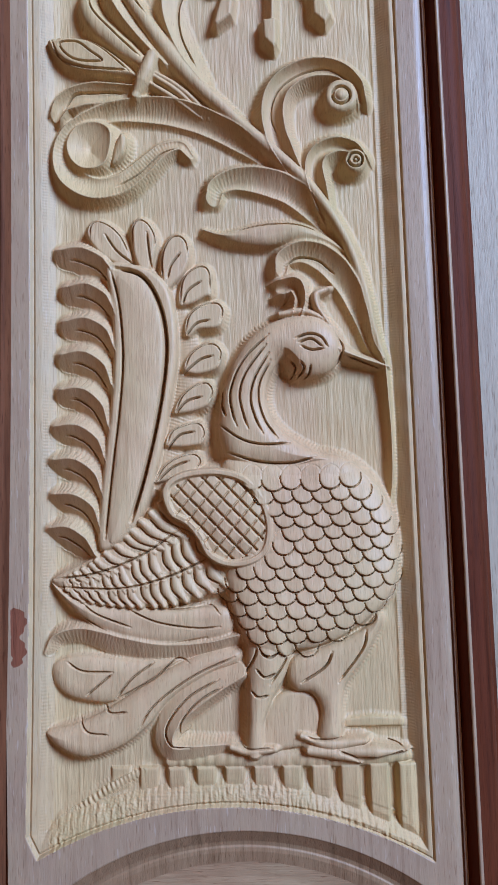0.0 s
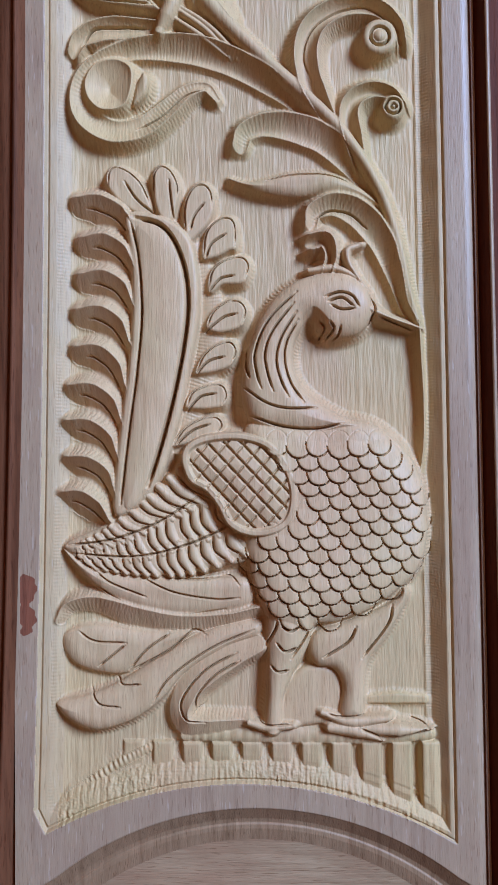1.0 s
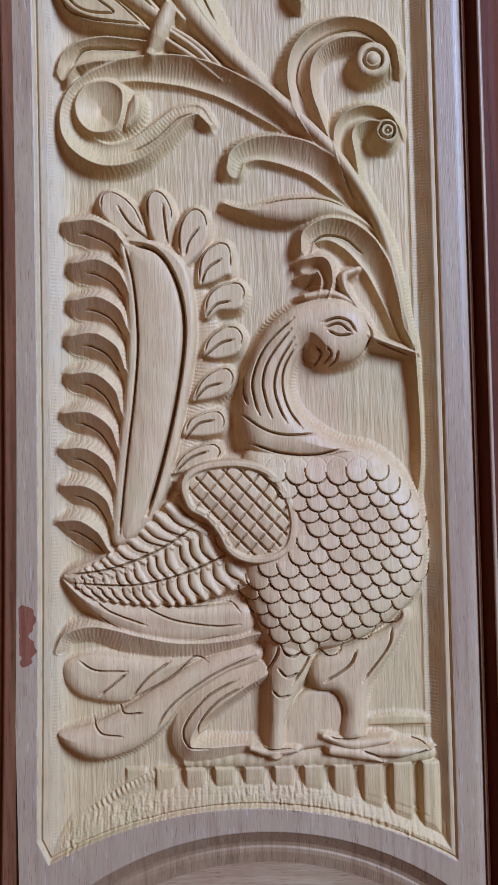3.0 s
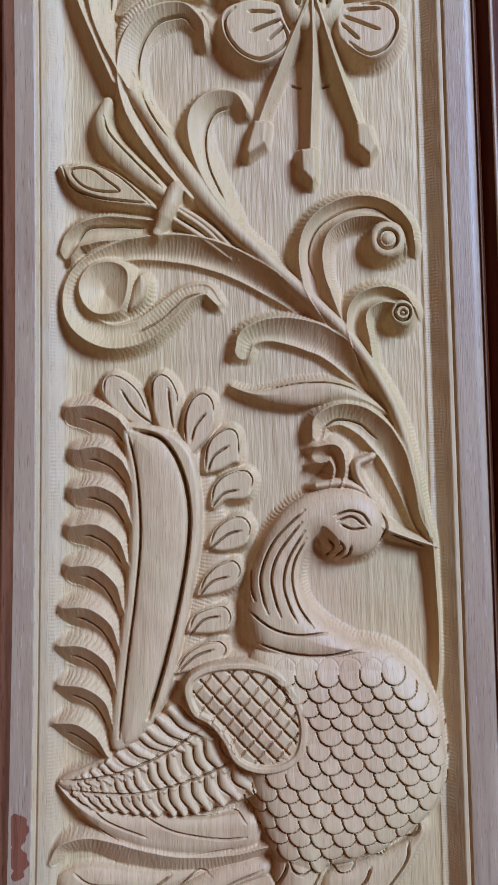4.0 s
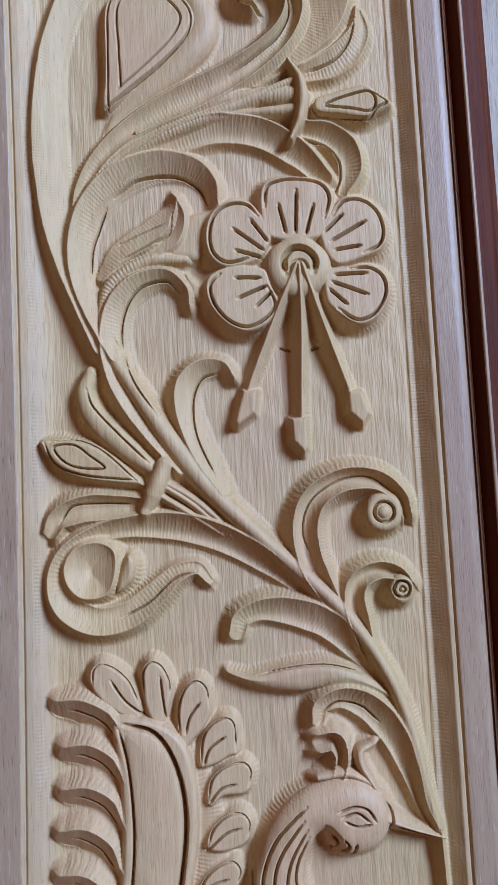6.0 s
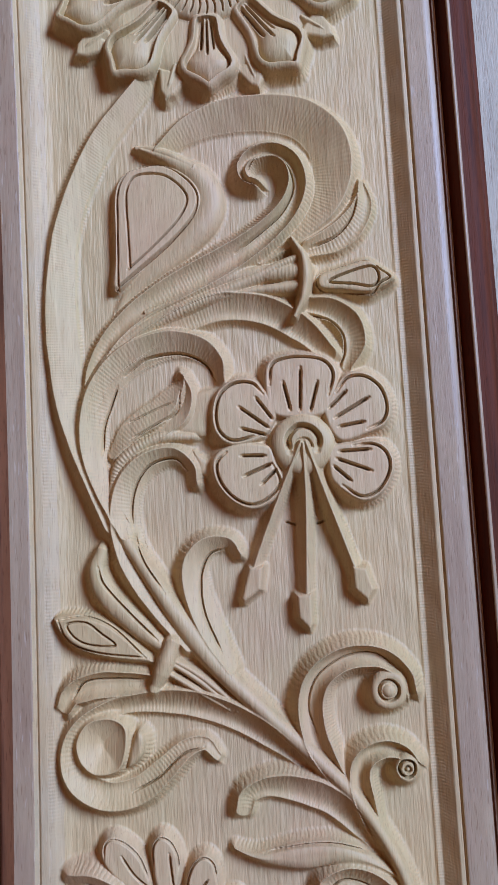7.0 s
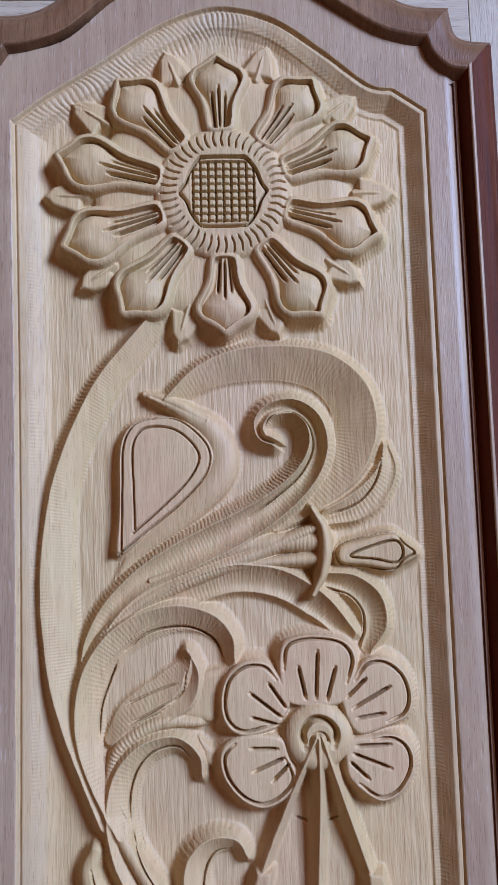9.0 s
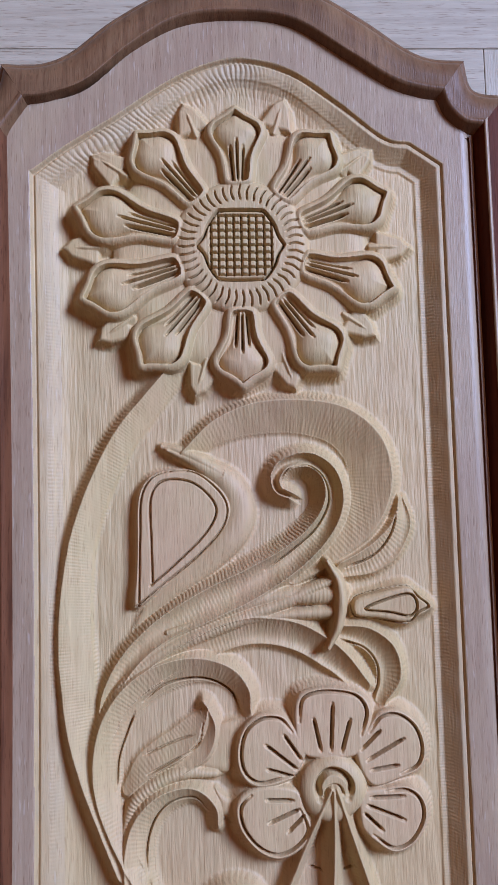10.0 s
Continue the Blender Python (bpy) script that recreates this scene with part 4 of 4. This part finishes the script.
fill(leg_far, [(21.3, 105.5), (43.5, 112.7), (69.5, 123.5), (78.8, 133.7), (81.3, 126.4), (69.1, 104.5), (55.9, 86.2), (52, 69.8), (50.6, 50.5), (35.9, 50.6), (37.7, 69.9), (31.9, 80.9), (20.9, 83.5), (15.5, 93.8)], 9.5, 4.5, 9)
for pts in ([(70.9, 122.8), (67.4, 110), (50.5, 88.8)], [(47.1, 109), (41.4, 99.1), (25.4, 89)]):
    cut(pts, 1.0, 2.0)
fill(leg_far, [(-3.2, 44.2), (-1.5, 62.5), (4.2, 75.3), (17.3, 83.3), (32.7, 80.3), (37.7, 69.6), (37.1, 50.3), (20.4, 44.1)], 5.0, 2.5, 4)
leg_near = part_id("leg", bird, "feathered thigh and shank")
stroke(leg_near, [(4.8, 116.1), (1.9, 97.7), (-3.1, 79.5), (-6.7, 61.2), (-7.6, 45.9)], [16, 14, 9, 5.5, 6], [11, 11, 10.5, 10, 9], 4.5, "round")
for pts in ([(-0.9, 109.7), (4.6, 106.7), (10.9, 110.4)], [(-4.7, 98.7), (0.7, 93.6), (8.1, 95.7)], [(-8.6, 84.1), (-4.2, 80.4), (2.4, 81.1)], [(18.4, 121.7), (15.6, 105.2), (4.3, 88.8)], [(-7.4, 121.8), (-4.6, 110.8), (-12.1, 96.2)]):
    cut(pts, 1.0, 2.0)
foot = part_id("foot", bird, "flat clawed foot on the ledge")
stroke(foot, [(-21.7, 46.1), (-12.8, 43.8), (3.8, 44.5)], [3, 4, 3], [8, 9, 8], 4, "round")
stroke(foot, [(26, 52.5), (42.5, 47.3), (64.6, 48.7)], [3, 5, 3], [8, 9, 8], 4, "round")
stroke(foot, [(31.4, 43), (47.9, 40.7), (62.9, 34.9)], [4, 5, 1], [8, 9, 7], 4, "round")
stroke(foot, [(53.5, 42.2), (75.4, 41.4), (94.5, 42.1)], [4, 5, 1], [8, 9, 7], 4, "round")
for pts in ([(-18.3, 49.3), (-12.8, 45.6), (3.8, 45.5)], [(27.8, 52.8), (35.1, 50.6), (53.5, 51.2)], [(49.7, 42.5), (58.8, 38.8), (63.1, 34.5)], [(64.2, 37.4), (78.9, 38.1), (93.6, 42.4)], [(82.7, 47.5), (89.2, 45.3), (93.6, 42.4)]):
    cut(pts, 0.8, 1.6)

# body, neck and head
BODY = [(-22.2, 241.7), (1, 245.1), (23.2, 241), (45.6, 244.4), (64, 239.3), (80.4, 224.3), (91.1, 205.6), (94.9, 176), (91.2, 154), (81.3, 138.3), (58.3, 121.2), (36, 112.2), (21.3, 110.5), (13.8, 105), (-8.2, 112.5), (-19.1, 134.7), (-23.3, 155), (-29.6, 186.6), (-27.4, 216.3)]
body = part_id("body", bird, "rounded breast of the bird")
fill(body, BODY, 14.0, 6.0, 26)
neck = part_id("neck", bird, "curved neck and round head")
fill(neck, [(-19.2, 241.6), (-25.7, 261.1), (-22.4, 287.3), (-12.3, 313.4), (4, 331.9), (22.8, 340.3), (43.3, 341), (56.2, 332.8), (62.3, 319.6), (59.5, 307.6), (49.3, 298.8), (35.2, 296.8), (24.8, 301.5), (18.6, 309.9), (11, 298), (8.2, 283), (13.2, 268), (25.3, 255.8), (41.8, 245.9), (56.5, 239.4), (37.9, 234.8), (15.7, 233.6), (-2.9, 235.4)], 14.0, 5.5, 15)
# hollow cheek under the head
rows, cols, d, x, z = depth_in([(16.8, 307.4), (21.4, 317.5), (28.8, 312.9), (35.3, 301.5), (29.7, 296.3), (19.6, 296.5)], 2)
H[rows, cols] -= (3.5 * np.clip(d / 4, 0, 1)).astype(np.float32)
for pts in ([(11.4, 327.8), (-7.5, 309.4), (-16.4, 288.9), (-15.4, 273.9), (-12.6, 264.5)], [(9.4, 320.3), (-5, 301.8), (-10, 286.9), (-8, 272.7), (-4.8, 262.5)], [(11.2, 314.7), (0.9, 298), (-2.6, 283.1), (0.2, 269.9), (5.2, 258.7)], [(12.3, 309.8), (4.6, 296), (2.9, 283), (6.8, 268), (15.2, 255.2)], [(-21.6, 290.9), (-22.4, 279.6), (-20.3, 272.1)],
            [(-24.8, 266.2), (-10.1, 255.5), (4.7, 251.2), (23.3, 251.7)], [(-19.5, 246.7), (0.9, 239.7), (23.1, 237.9), (40.9, 241.4)]):
    cut(pts, 0.95, 2.2)
for pts in ([(29.6, 323.7), (39.3, 326.5), (47.4, 324.1), (51.8, 317.3)], [(31.8, 320.7), (40.7, 322.8), (48.1, 317.4)], [(33.6, 318.4), (40.6, 315.3), (48.8, 315.9)], [(26.8, 308.8), (29.7, 304.2), (25.8, 297.6)], [(32.7, 307.9), (35.2, 303), (30.7, 297.5)], [(39.7, 304.8), (38.1, 299.2), (34.4, 296.7)]):
    cut(pts, 0.9, 2.2)
eye = part_id("eye", bird, "small engraved eye")
fill(eye, [(37.6, 319.2), (40.3, 321.4), (42.8, 319.2), (40.2, 317)], 13.8, 12, 2)
beak = part_id("beak", bird, "straight pointed beak")
stroke(beak, [(58, 317), (72.8, 310.4), (92, 303.7)], [7, 3.6, 2.4], [11, 9.5, 8], 4, "ridge", 3)
cut([(66, 311.4), (78.2, 306.7), (89.2, 302.4)], 0.8, 1.8)
cut([(58.7, 327.1), (63, 317.7), (57.6, 304.7)], 1.0, 2.2)
crest = part_id("crest", bird, "small curled crest")
stroke(crest, [(21.8, 342.7), (36.1, 343.9), (48, 339.1), (55.7, 332.2)], [3, 3.6, 3, 1.5], [10, 10, 10, 9], 4, "round")
stroke(crest, [(32.3, 344), (34.4, 353.8), (30.7, 362.9), (22.5, 362.3)], [3, 3.5, 5, 5], [10, 10, 10, 9], 3, "cup")
stroke(crest, [(51.7, 337.5), (46.2, 347.5), (45.6, 355.8), (52.8, 359.4)], [2.5, 3, 3.5, 2.5], [10, 10, 10, 8], 3.5, "round")

# scales: rows of overlapping discs, the upper ones lying over the lower
BODY_PATH = curve(BODY, True)
shield_outline = [(-65.9, 219.8), (-61.3, 229.7), (-47.5, 235.5), (-25.2, 236.3), (-6, 229.4), (6.4, 212.9), (10.6, 193.7), (5.9, 176.8), (-6.7, 168.8), (-22.3, 168.2), (-35.5, 175), (-42.8, 188.3), (-50.1, 197.3), (-61.2, 204.8)]
rng = random.Random(4)
scale_rows = []
for r in range(17):
    zz = 115.5 + 8.6 * r
    for k in range(13):
        xx = -22.1 + 13.2 * (k + 0.5 * (r % 2)) + rng.uniform(-0.8, 0.8)
        scale_rows.append((xx, zz + 0.0006 * (xx - 20) ** 2 * (1 if xx > 20 else 2) + rng.uniform(-0.7, 0.7), rng.uniform(-0.2, 0.2)))


def inside(path, x, z):
    odd = False
    for (ax, az), (bx, bz) in zip(path, path[1:]):
        if (az > z) != (bz > z) and x < (bx - ax) * (z - az) / (bz - az) + ax:
            odd = not odd
    return odd


under_h = H.copy()
collar_z = 235
shield_path = curve(shield_outline, True)
for xx, zz, turn in scale_rows:
    if zz > collar_z or not inside(BODY_PATH, xx, zz - 3) or not inside(BODY_PATH, xx, zz + 2) or inside(shield_path, xx, zz):
        continue
    scale = part_id("scale", bird, "")
    radius = 7.7 + 0.3 * math.sin(xx * 1.7 + zz * 2.3)
    spot = np.array([(xx - radius, zz - radius), (xx + radius, zz + radius)])
    rows, cols = window(spot, 1.5)
    x, z = np.meshgrid(gx[cols] - xx, gz[rows] - zz)
    x, z = x * math.cos(turn) + z * math.sin(turn), z * math.cos(turn) - x * math.sin(turn)
    reach = np.hypot(x, np.where(z < 0, z * 0.92, z * 0.8))
    m = (reach < radius) & (OWNER[rows, cols] != neck)
    hh, oo = H[rows, cols], OWNER[rows, cols]
    edge = np.clip((reach - radius) / 1.3, 0, 1)
    trench = (reach >= radius) & (reach < radius + 0.62) & (z < 0.5)
    hh[trench] = np.minimum(hh, under_h[rows, cols] - 1.2)[trench]
    hh[m] = (under_h[rows, cols] + np.maximum(0.3 - z * 0.15, 0) - 0.35 * np.clip((reach - radius + 1.6) / 1.6, 0, 1) ** 2)[m]
    oo[m] = scale

# wing shield
shield = part_id("wing_shield", bird, "heart-shaped shield with a raised rim")
fill(shield, shield_outline, 15.0, 7.0, 2.0, rim=4.6, sunk=1.8)
net = part_id("shield_net", bird, "cross-hatched field")
c = np.mean(np.array(shield_outline), 0)
inner = [tuple(c + (np.array(p) - c) * np.array((0.86, 0.84))) for p in shield_outline]
rows, cols, d, x, z = depth_in(inner, 1)
OWNER[rows, cols][d > 0] = net
dome = 2.0 * np.clip(d / 16, 0, 1)
u = (x - c[0]) * math.cos(0.72) - (z - c[1]) * math.sin(0.72)
w = (x - c[0]) * math.sin(0.82) + (z - c[1]) * math.cos(0.82)
lattice = np.maximum(np.clip(1 - np.abs((w / 8.0) % 1 - 0.5) * 8 / 1.15, 0, 1) * 2.6, np.clip(1 - np.abs((u / 9.0) % 1 - 0.5) * 9 / 1.0, 0, 1) * 1.8)
H[rows, cols] += np.where(d > 0.8, dome - lattice, 0).astype(np.float32)

# ---- ledge and balusters under the bird ----
ledge = part_id("ledge", "plinth", "uneven ledge that the bird stands on")
stroke(ledge, [(-65.1, 36.7), (-27.8, 37.4), (20.4, 36.5), (64.6, 35.7), (92.2, 37.1)], [3.5, 5.5, 5.5, 5, 4], [3.6, 4.6, 4.2, 4.6, 4.2], 2.2, "round", 0.9, ribs=0.5, pitch=6.1)
stroke(ledge, [(55.9, 59.6), (72.6, 60.3), (90.2, 59.5)], [3, 4, 3], [2.2, 2.6, 2.2], 1, "flat", 1.0)
for k in range(11):
    px, pz = -100.6 + 19.6 * k, 30.9
    lower_z = -263 + math.sqrt(270.0 ** 2 - (px + 29) ** 2) + 8
    baluster = part_id("baluster", "plinth", "short square baluster")
    fill(baluster, [(px - 6.5, lower_z - 7), (px + 6.5, lower_z - 7), (px + 6.5, pz + 2), (px - 6.5, pz + 2)], (1.6, 2.6, 4.0)[k] if k < 3 else 4.4, (0.8, 1.4, 2.2)[k] if k < 3 else 3.0, 2, steep=4, smooth=False)
slope = part_id("plinth_slope", "plinth", "rough sloping band above the arched rail")
low = (ZZ < 30) & (np.hypot(XX + 29, ZZ + 263) < 288) & (XX > -150) & (XX < 104)
OWNER[low & (OWNER == bevel)] = slope
noise = np.random.default_rng(7).normal(size=H.shape).astype(np.float32)
for axis, n in ((0, 4), (1, 1)):
    noise = sum(np.roll(noise, k, axis) for k in range(-n, n + 1)) / (2 * n + 1) ** 0.5
rough = noise * (0.22 + 0.12 * np.sin(XX / 17 + 2 * np.sin(ZZ / 9))) / 1.5
H[low & (OWNER == slope)] += (rough + 0.3 * (np.abs(np.sin(XX * np.pi / 4.3 + 2 * np.sin(XX / 31))) - 0.6))[low & (OWNER == slope)]
stroke(slope, [(-143, -2), (-126, 8), (-106, 20), (-86, 30)], [2.5, 3.5, 3.5, 2.5], [1.6, 2.2, 2.2, 1.6], 0.8, "round", 0.7, ribs=1.0, pitch=3.4)

# ---- stain and chisel marks ----
stain = part_id("paint_patch", "frame", "reddish brown patch of old stain", PATCH)
rows, cols, d, x, z = depth_in([(-174.4, 142.7), (-165.4, 141.9), (-163.4, 132.3), (-166.9, 123), (-163.6, 115.6), (-165.5, 107.8), (-173.7, 105.6)], 0)
ragged = d + 0.9 * np.sin(z * 0.9) + 0.7 * np.sin(z * 0.37 + 2)
OWNER[rows, cols][(ragged > 0) & (x > -174)] = stain
soft = H.copy()
for k in (1, 2, 3):
    soft += np.roll(H, k, 0) + np.roll(H, -k, 0) + np.roll(H, k, 1) + np.roll(H, -k, 1)
fall = np.hypot(*np.gradient(soft / 13, STEP))
marks = np.sin(2 * np.pi * (XX * 0.8 + ZZ * 0.6) / 2.3 + 1.5 * np.sin(ZZ / 7)) * np.sin(2 * np.pi * (XX * 0.6 - ZZ * 0.8) / 2.9 + 1.5 * np.sin(XX / 6))
bench = np.isin(OWNER, [stile_l, stile_r, rail_t, rail_b, lower_arch, lower_field, stain])
H += np.where(bench, 0, 0.15 * marks * np.clip((fall - 0.5) / 1.0, 0, 1)).astype(np.float32)
uneven = 0.16 * np.sin(XX / 5.3 + 2 * np.sin(ZZ / 23)) * np.sin(ZZ / 6.1 + 2 * np.sin(XX / 17))
H += np.where(bench, 0, uneven).astype(np.float32)

# the motifs stand a little prouder than the frame
H += np.where(bench, 0, 0.38 * np.clip(H - BASE, -2, None)).astype(np.float32)
# the block ends under the crest of the top moulding
CREST = [(-181, 1078), (-176, 1084), (-170, 1092), (-166.5, 1097.5), (-165, 1098.5), (-151, 1099.5), (-125, 1108), (-95, 1134), (-62, 1154), (-24, 1158), (14, 1152), (51, 1128), (80, 1110), (100, 1104), (111, 1102.5), (112.5, 1101.5), (116, 1091), (126, 1081), (138.5, 1079)]
edge_line = curve(CREST, steps=8)
OWNER[(ZZ > np.interp(XX, edge_line[:, 0], edge_line[:, 1]) - 3)] = 0


# ---- the carved block becomes meshes, one for each part ----
def surface(name, cells, material):
    """A mesh of the grid cells that are marked."""
    j, i = np.nonzero(cells)
    if not len(j):
        return None
    n = len(gx)
    quads = np.stack([j * n + i, j * n + i + 1, (j + 1) * n + i + 1, (j + 1) * n + i], 1)
    used, index = np.unique(quads.ravel(), return_inverse=True)
    jj, ii = used // n, used % n
    co = np.stack([gx[ii] / 1000, -H[jj, ii] / 1000, 1 + gz[jj] / 1000], 1)
    me = bpy.data.meshes.new(name)
    me.vertices.add(len(used))
    me.vertices.foreach_set("co", co.astype(np.float32).ravel())
    me.loops.add(quads.size)
    me.loops.foreach_set("vertex_index", index.astype(np.int32).ravel())
    me.polygons.add(len(quads))
    me.polygons.foreach_set("loop_start", np.arange(0, quads.size, 4, dtype=np.int32))
    me.polygons.foreach_set("use_smooth", np.ones(len(quads), bool))
    me.update(calc_edges=True)
    me.normals_split_custom_set_from_vertices(NORMALS[jj, ii])
    me.materials.append(material)
    return new(name, me)


# one shading across the seams between the parts
rise_z, rise_x = np.gradient(H, STEP)
NORMALS = -np.stack([rise_x, np.ones_like(H), rise_z], 2)
NORMALS /= np.linalg.norm(NORMALS, axis=2, keepdims=True)


panel_thing = tagged(new("carved_panel"), "pale unvarnished teak panel carved with a peacock, vine and flowers", "carved panel")
panel_thing.location = (-0.02, 0.0, 0.84)
door = tagged(new("door_leaf"), "pale planed teak door leaf with plain stiles and rails", "door leaf")
door.location = (0.0, 0.02, 0.02)
HEADS = {"frame": "left_stile", "panel": "board", "vine": "stem", "small_flower": "flower_centre", "sunflower": "collar", "peacock": "body", "plinth": "ledge"}


def hang(ob, parent, label=""):
    ob.parent = parent
    top = parent
    while top.parent:
        top = top.parent
    ob.matrix_parent_inverse = Matrix.Translation(-top.location)
    if parent is not top:
        ob.matrix_parent_inverse = Matrix.Identity(4)
    if label:
        ob["label"] = label
    return ob


def mesh_part(name, bm, material, parent, label=""):
    me = bpy.data.meshes.new(name)
    bm.to_mesh(me)
    bm.free()
    me.materials.append(material)
    return hang(new(name, me), parent, label)


cells_owner = OWNER[:-1, :-1]
order = np.argsort(cells_owner.ravel(), kind="stable")
bounds = np.searchsorted(cells_owner.ravel()[order], np.arange(len(PARTS) + 1))
pending = []
for pid, (name, parent, label, material) in enumerate(PARTS):
    picked = order[bounds[pid]:bounds[pid + 1]]
    if pid == 0 or not len(picked):
        continue
    j, i = picked // (len(gx) - 1), picked % (len(gx) - 1)
    cells = np.zeros((j.max() + 1, i.max() + 1), bool)
    cells[j, i] = True
    ob = surface(name, cells, material or (ROSE if parent == "peacock" or (parent, name) == ("small_flower", "petal") or name == "seed_pod" else CARVED))
    pending.append((pid, ob, parent, label))
groups = {}
for pid, ob, parent, label in pending:
    if parent not in groups and PARTS[pid][0] == HEADS[parent]:
        groups[parent] = hang(ob, panel_thing, label)
        ob.name = parent
for pid, ob, parent, label in pending:
    if ob is not groups[parent]:
        hang(ob, groups[parent], label)


# ---- moulding round the frame, lofted between three lines ----
def loft(name, lines, profile, material, parent, label):
    """lines: inner edge, crest and outer edge, with as many points each; profile: (place from 0 to 2 across them, height in mm)."""
    inner, crest, outer = lines
    bm = bmesh.new()
    grid = []
    for a, b, c in zip(inner, crest, outer):
        row = []
        for u, height in profile:
            p = a + (b - a) * u if u <= 1 else b + (c - b) * (u - 1)
            row.append(bm.verts.new((p[0] / 1000, -height / 1000, 1 + p[1] / 1000)))
        grid.append(row)
    for r0, r1 in zip(grid, grid[1:]):
        for a, b, c, d in zip(r0, r0[1:], r1[1:], r1):
            bm.faces.new((a, d, c, b))
    for f in bm.faces:
        f.smooth = True
    n = len(profile)
    bm.verts.index_update()
    for e in bm.edges:
        p, q = (v.index % n for v in e.verts)
        e.smooth = not (p == q and n > 10 and p in (1, 3, 4, 9, 10, 16))
    bmesh.ops.recalc_face_normals(bm, faces=bm.faces)
    return mesh_part(name, bm, material, parent, label)


PROFILE = [(0.0, 4.0), (0.02, 9.4), (0.12, 7.4), (0.34, 7.2), (0.42, 9.0), (0.6, 11.5), (0.76, 15.6), (0.9, 17.0), (1.0, 17.2), (1.06, 16.6), (1.08, 14.0), (1.14, 13.4), (1.3, 13.8), (1.5, 13.0),
           (1.68, 10.6), (1.8, 7.0), (1.86, 3.0), (1.93, 2.4), (2.0, 0.8), (2.0, -8.0)]
BEAD = [(0.86, 16.0), (0.88, 17.2), (0.93, 17.7), (1.0, 17.9), (1.05, 17.4), (1.08, 16.4), (1.08, 15.0)]
frame_part = groups["frame"]
side_z = np.linspace(-160, 1072, 40)
left_x = -164.5 - 6.5 * ((side_z - 580) / 455) ** 2
for name, xs, sign, stain_wood in (("left_moulding", left_x, -1, BROWN), ("right_moulding", np.full(40, 129.0), 1, STAINED)):
    reach = [np.where(side_z == side_z[-1], side_z + k, side_z) for k in (0, 8, 32)]
    loft(name, [np.stack([xs + sign * k, zz], 1) for k, zz in zip((0, 9.5, 30), reach)], PROFILE, stain_wood, frame_part, "dark red-brown raised moulding")
    # the left bead is brown, the right one has the pale stile wood
    loft(name.replace("moulding", "bead"), [np.stack([xs + sign * k, zz], 1) for k, zz in zip((0, 9.5, 30), reach)], BEAD, BROWN if sign < 0 else FACE, frame_part, "thin bead along the moulding")
INNER = [(-173, 1066), (-172, 1073), (-166, 1083), (-161, 1090), (-159.5, 1091), (-145, 1095), (-125, 1107), (-98, 1126), (-66, 1143), (-32, 1149), (6, 1146), (44, 1124), (73, 1102), (92, 1094), (103, 1092), (104.5, 1091), (110, 1081), (119, 1073), (129, 1070)]
OUTER = [(-203, 1105), (-190, 1107), (-186, 1113), (-183.5, 1127), (-182, 1128.5), (-160, 1128), (-138, 1136), (-108, 1160), (-68, 1182), (-22, 1189), (26, 1181), (61, 1161), (90, 1140), (108, 1132), (129.5, 1130.5), (131, 1129), (134, 1113), (141, 1107), (159, 1105)]
loft("arched_top_moulding", [curve(p, steps=8) for p in (INNER, CREST, OUTER)], PROFILE, MOULD, frame_part, "brown raised moulding with a swept arch and eared corners")


def board_box(name, lo, hi, material, parent, label=""):
    bm = bmesh.new()
    bmesh.ops.create_cube(bm, size=1.0, matrix=Matrix.LocRotScale([(a + b) / 2 for a, b in zip(lo, hi)], None, [b - a for a, b in zip(lo, hi)]))
    bmesh.ops.bevel(bm, geom=bm.edges[:], offset=0.0005, segments=2, affect="EDGES", profile=0.5)
    return mesh_part(name, bm, material, parent, label)


board_box("leaf_core", (-0.4, 0.010, 0.02), (0.4, 0.045, 2.34), LEAF, door, "solid core of the door leaf")
board_box("outer_stile", (-0.4, 0.004, 0.02), (-0.19, 0.0098, 2.142), LEAF, door, "pale planed stile of the door leaf")
board_box("outer_stile", (0.147, 0.004, 0.02), (0.4, 0.0098, 2.142), LEAF, door, "pale planed stile of the door leaf")
board_box("outer_rail", (-0.4, 0.004, 2.1424), (0.4, 0.0098, 2.34), RAIL, door, "pale planed rail with cross grain")
board_box("rail_piece", (-0.1897, 0.004, 2.08), (0.1467, 0.0094, 2.142), RAIL, door, "pale planed rail with cross grain")
board_box("lower_board", (-0.17, 0.004, 0.3), (0.129, 0.0096, 0.845), LOWER, door, "smooth brown lower panel board")
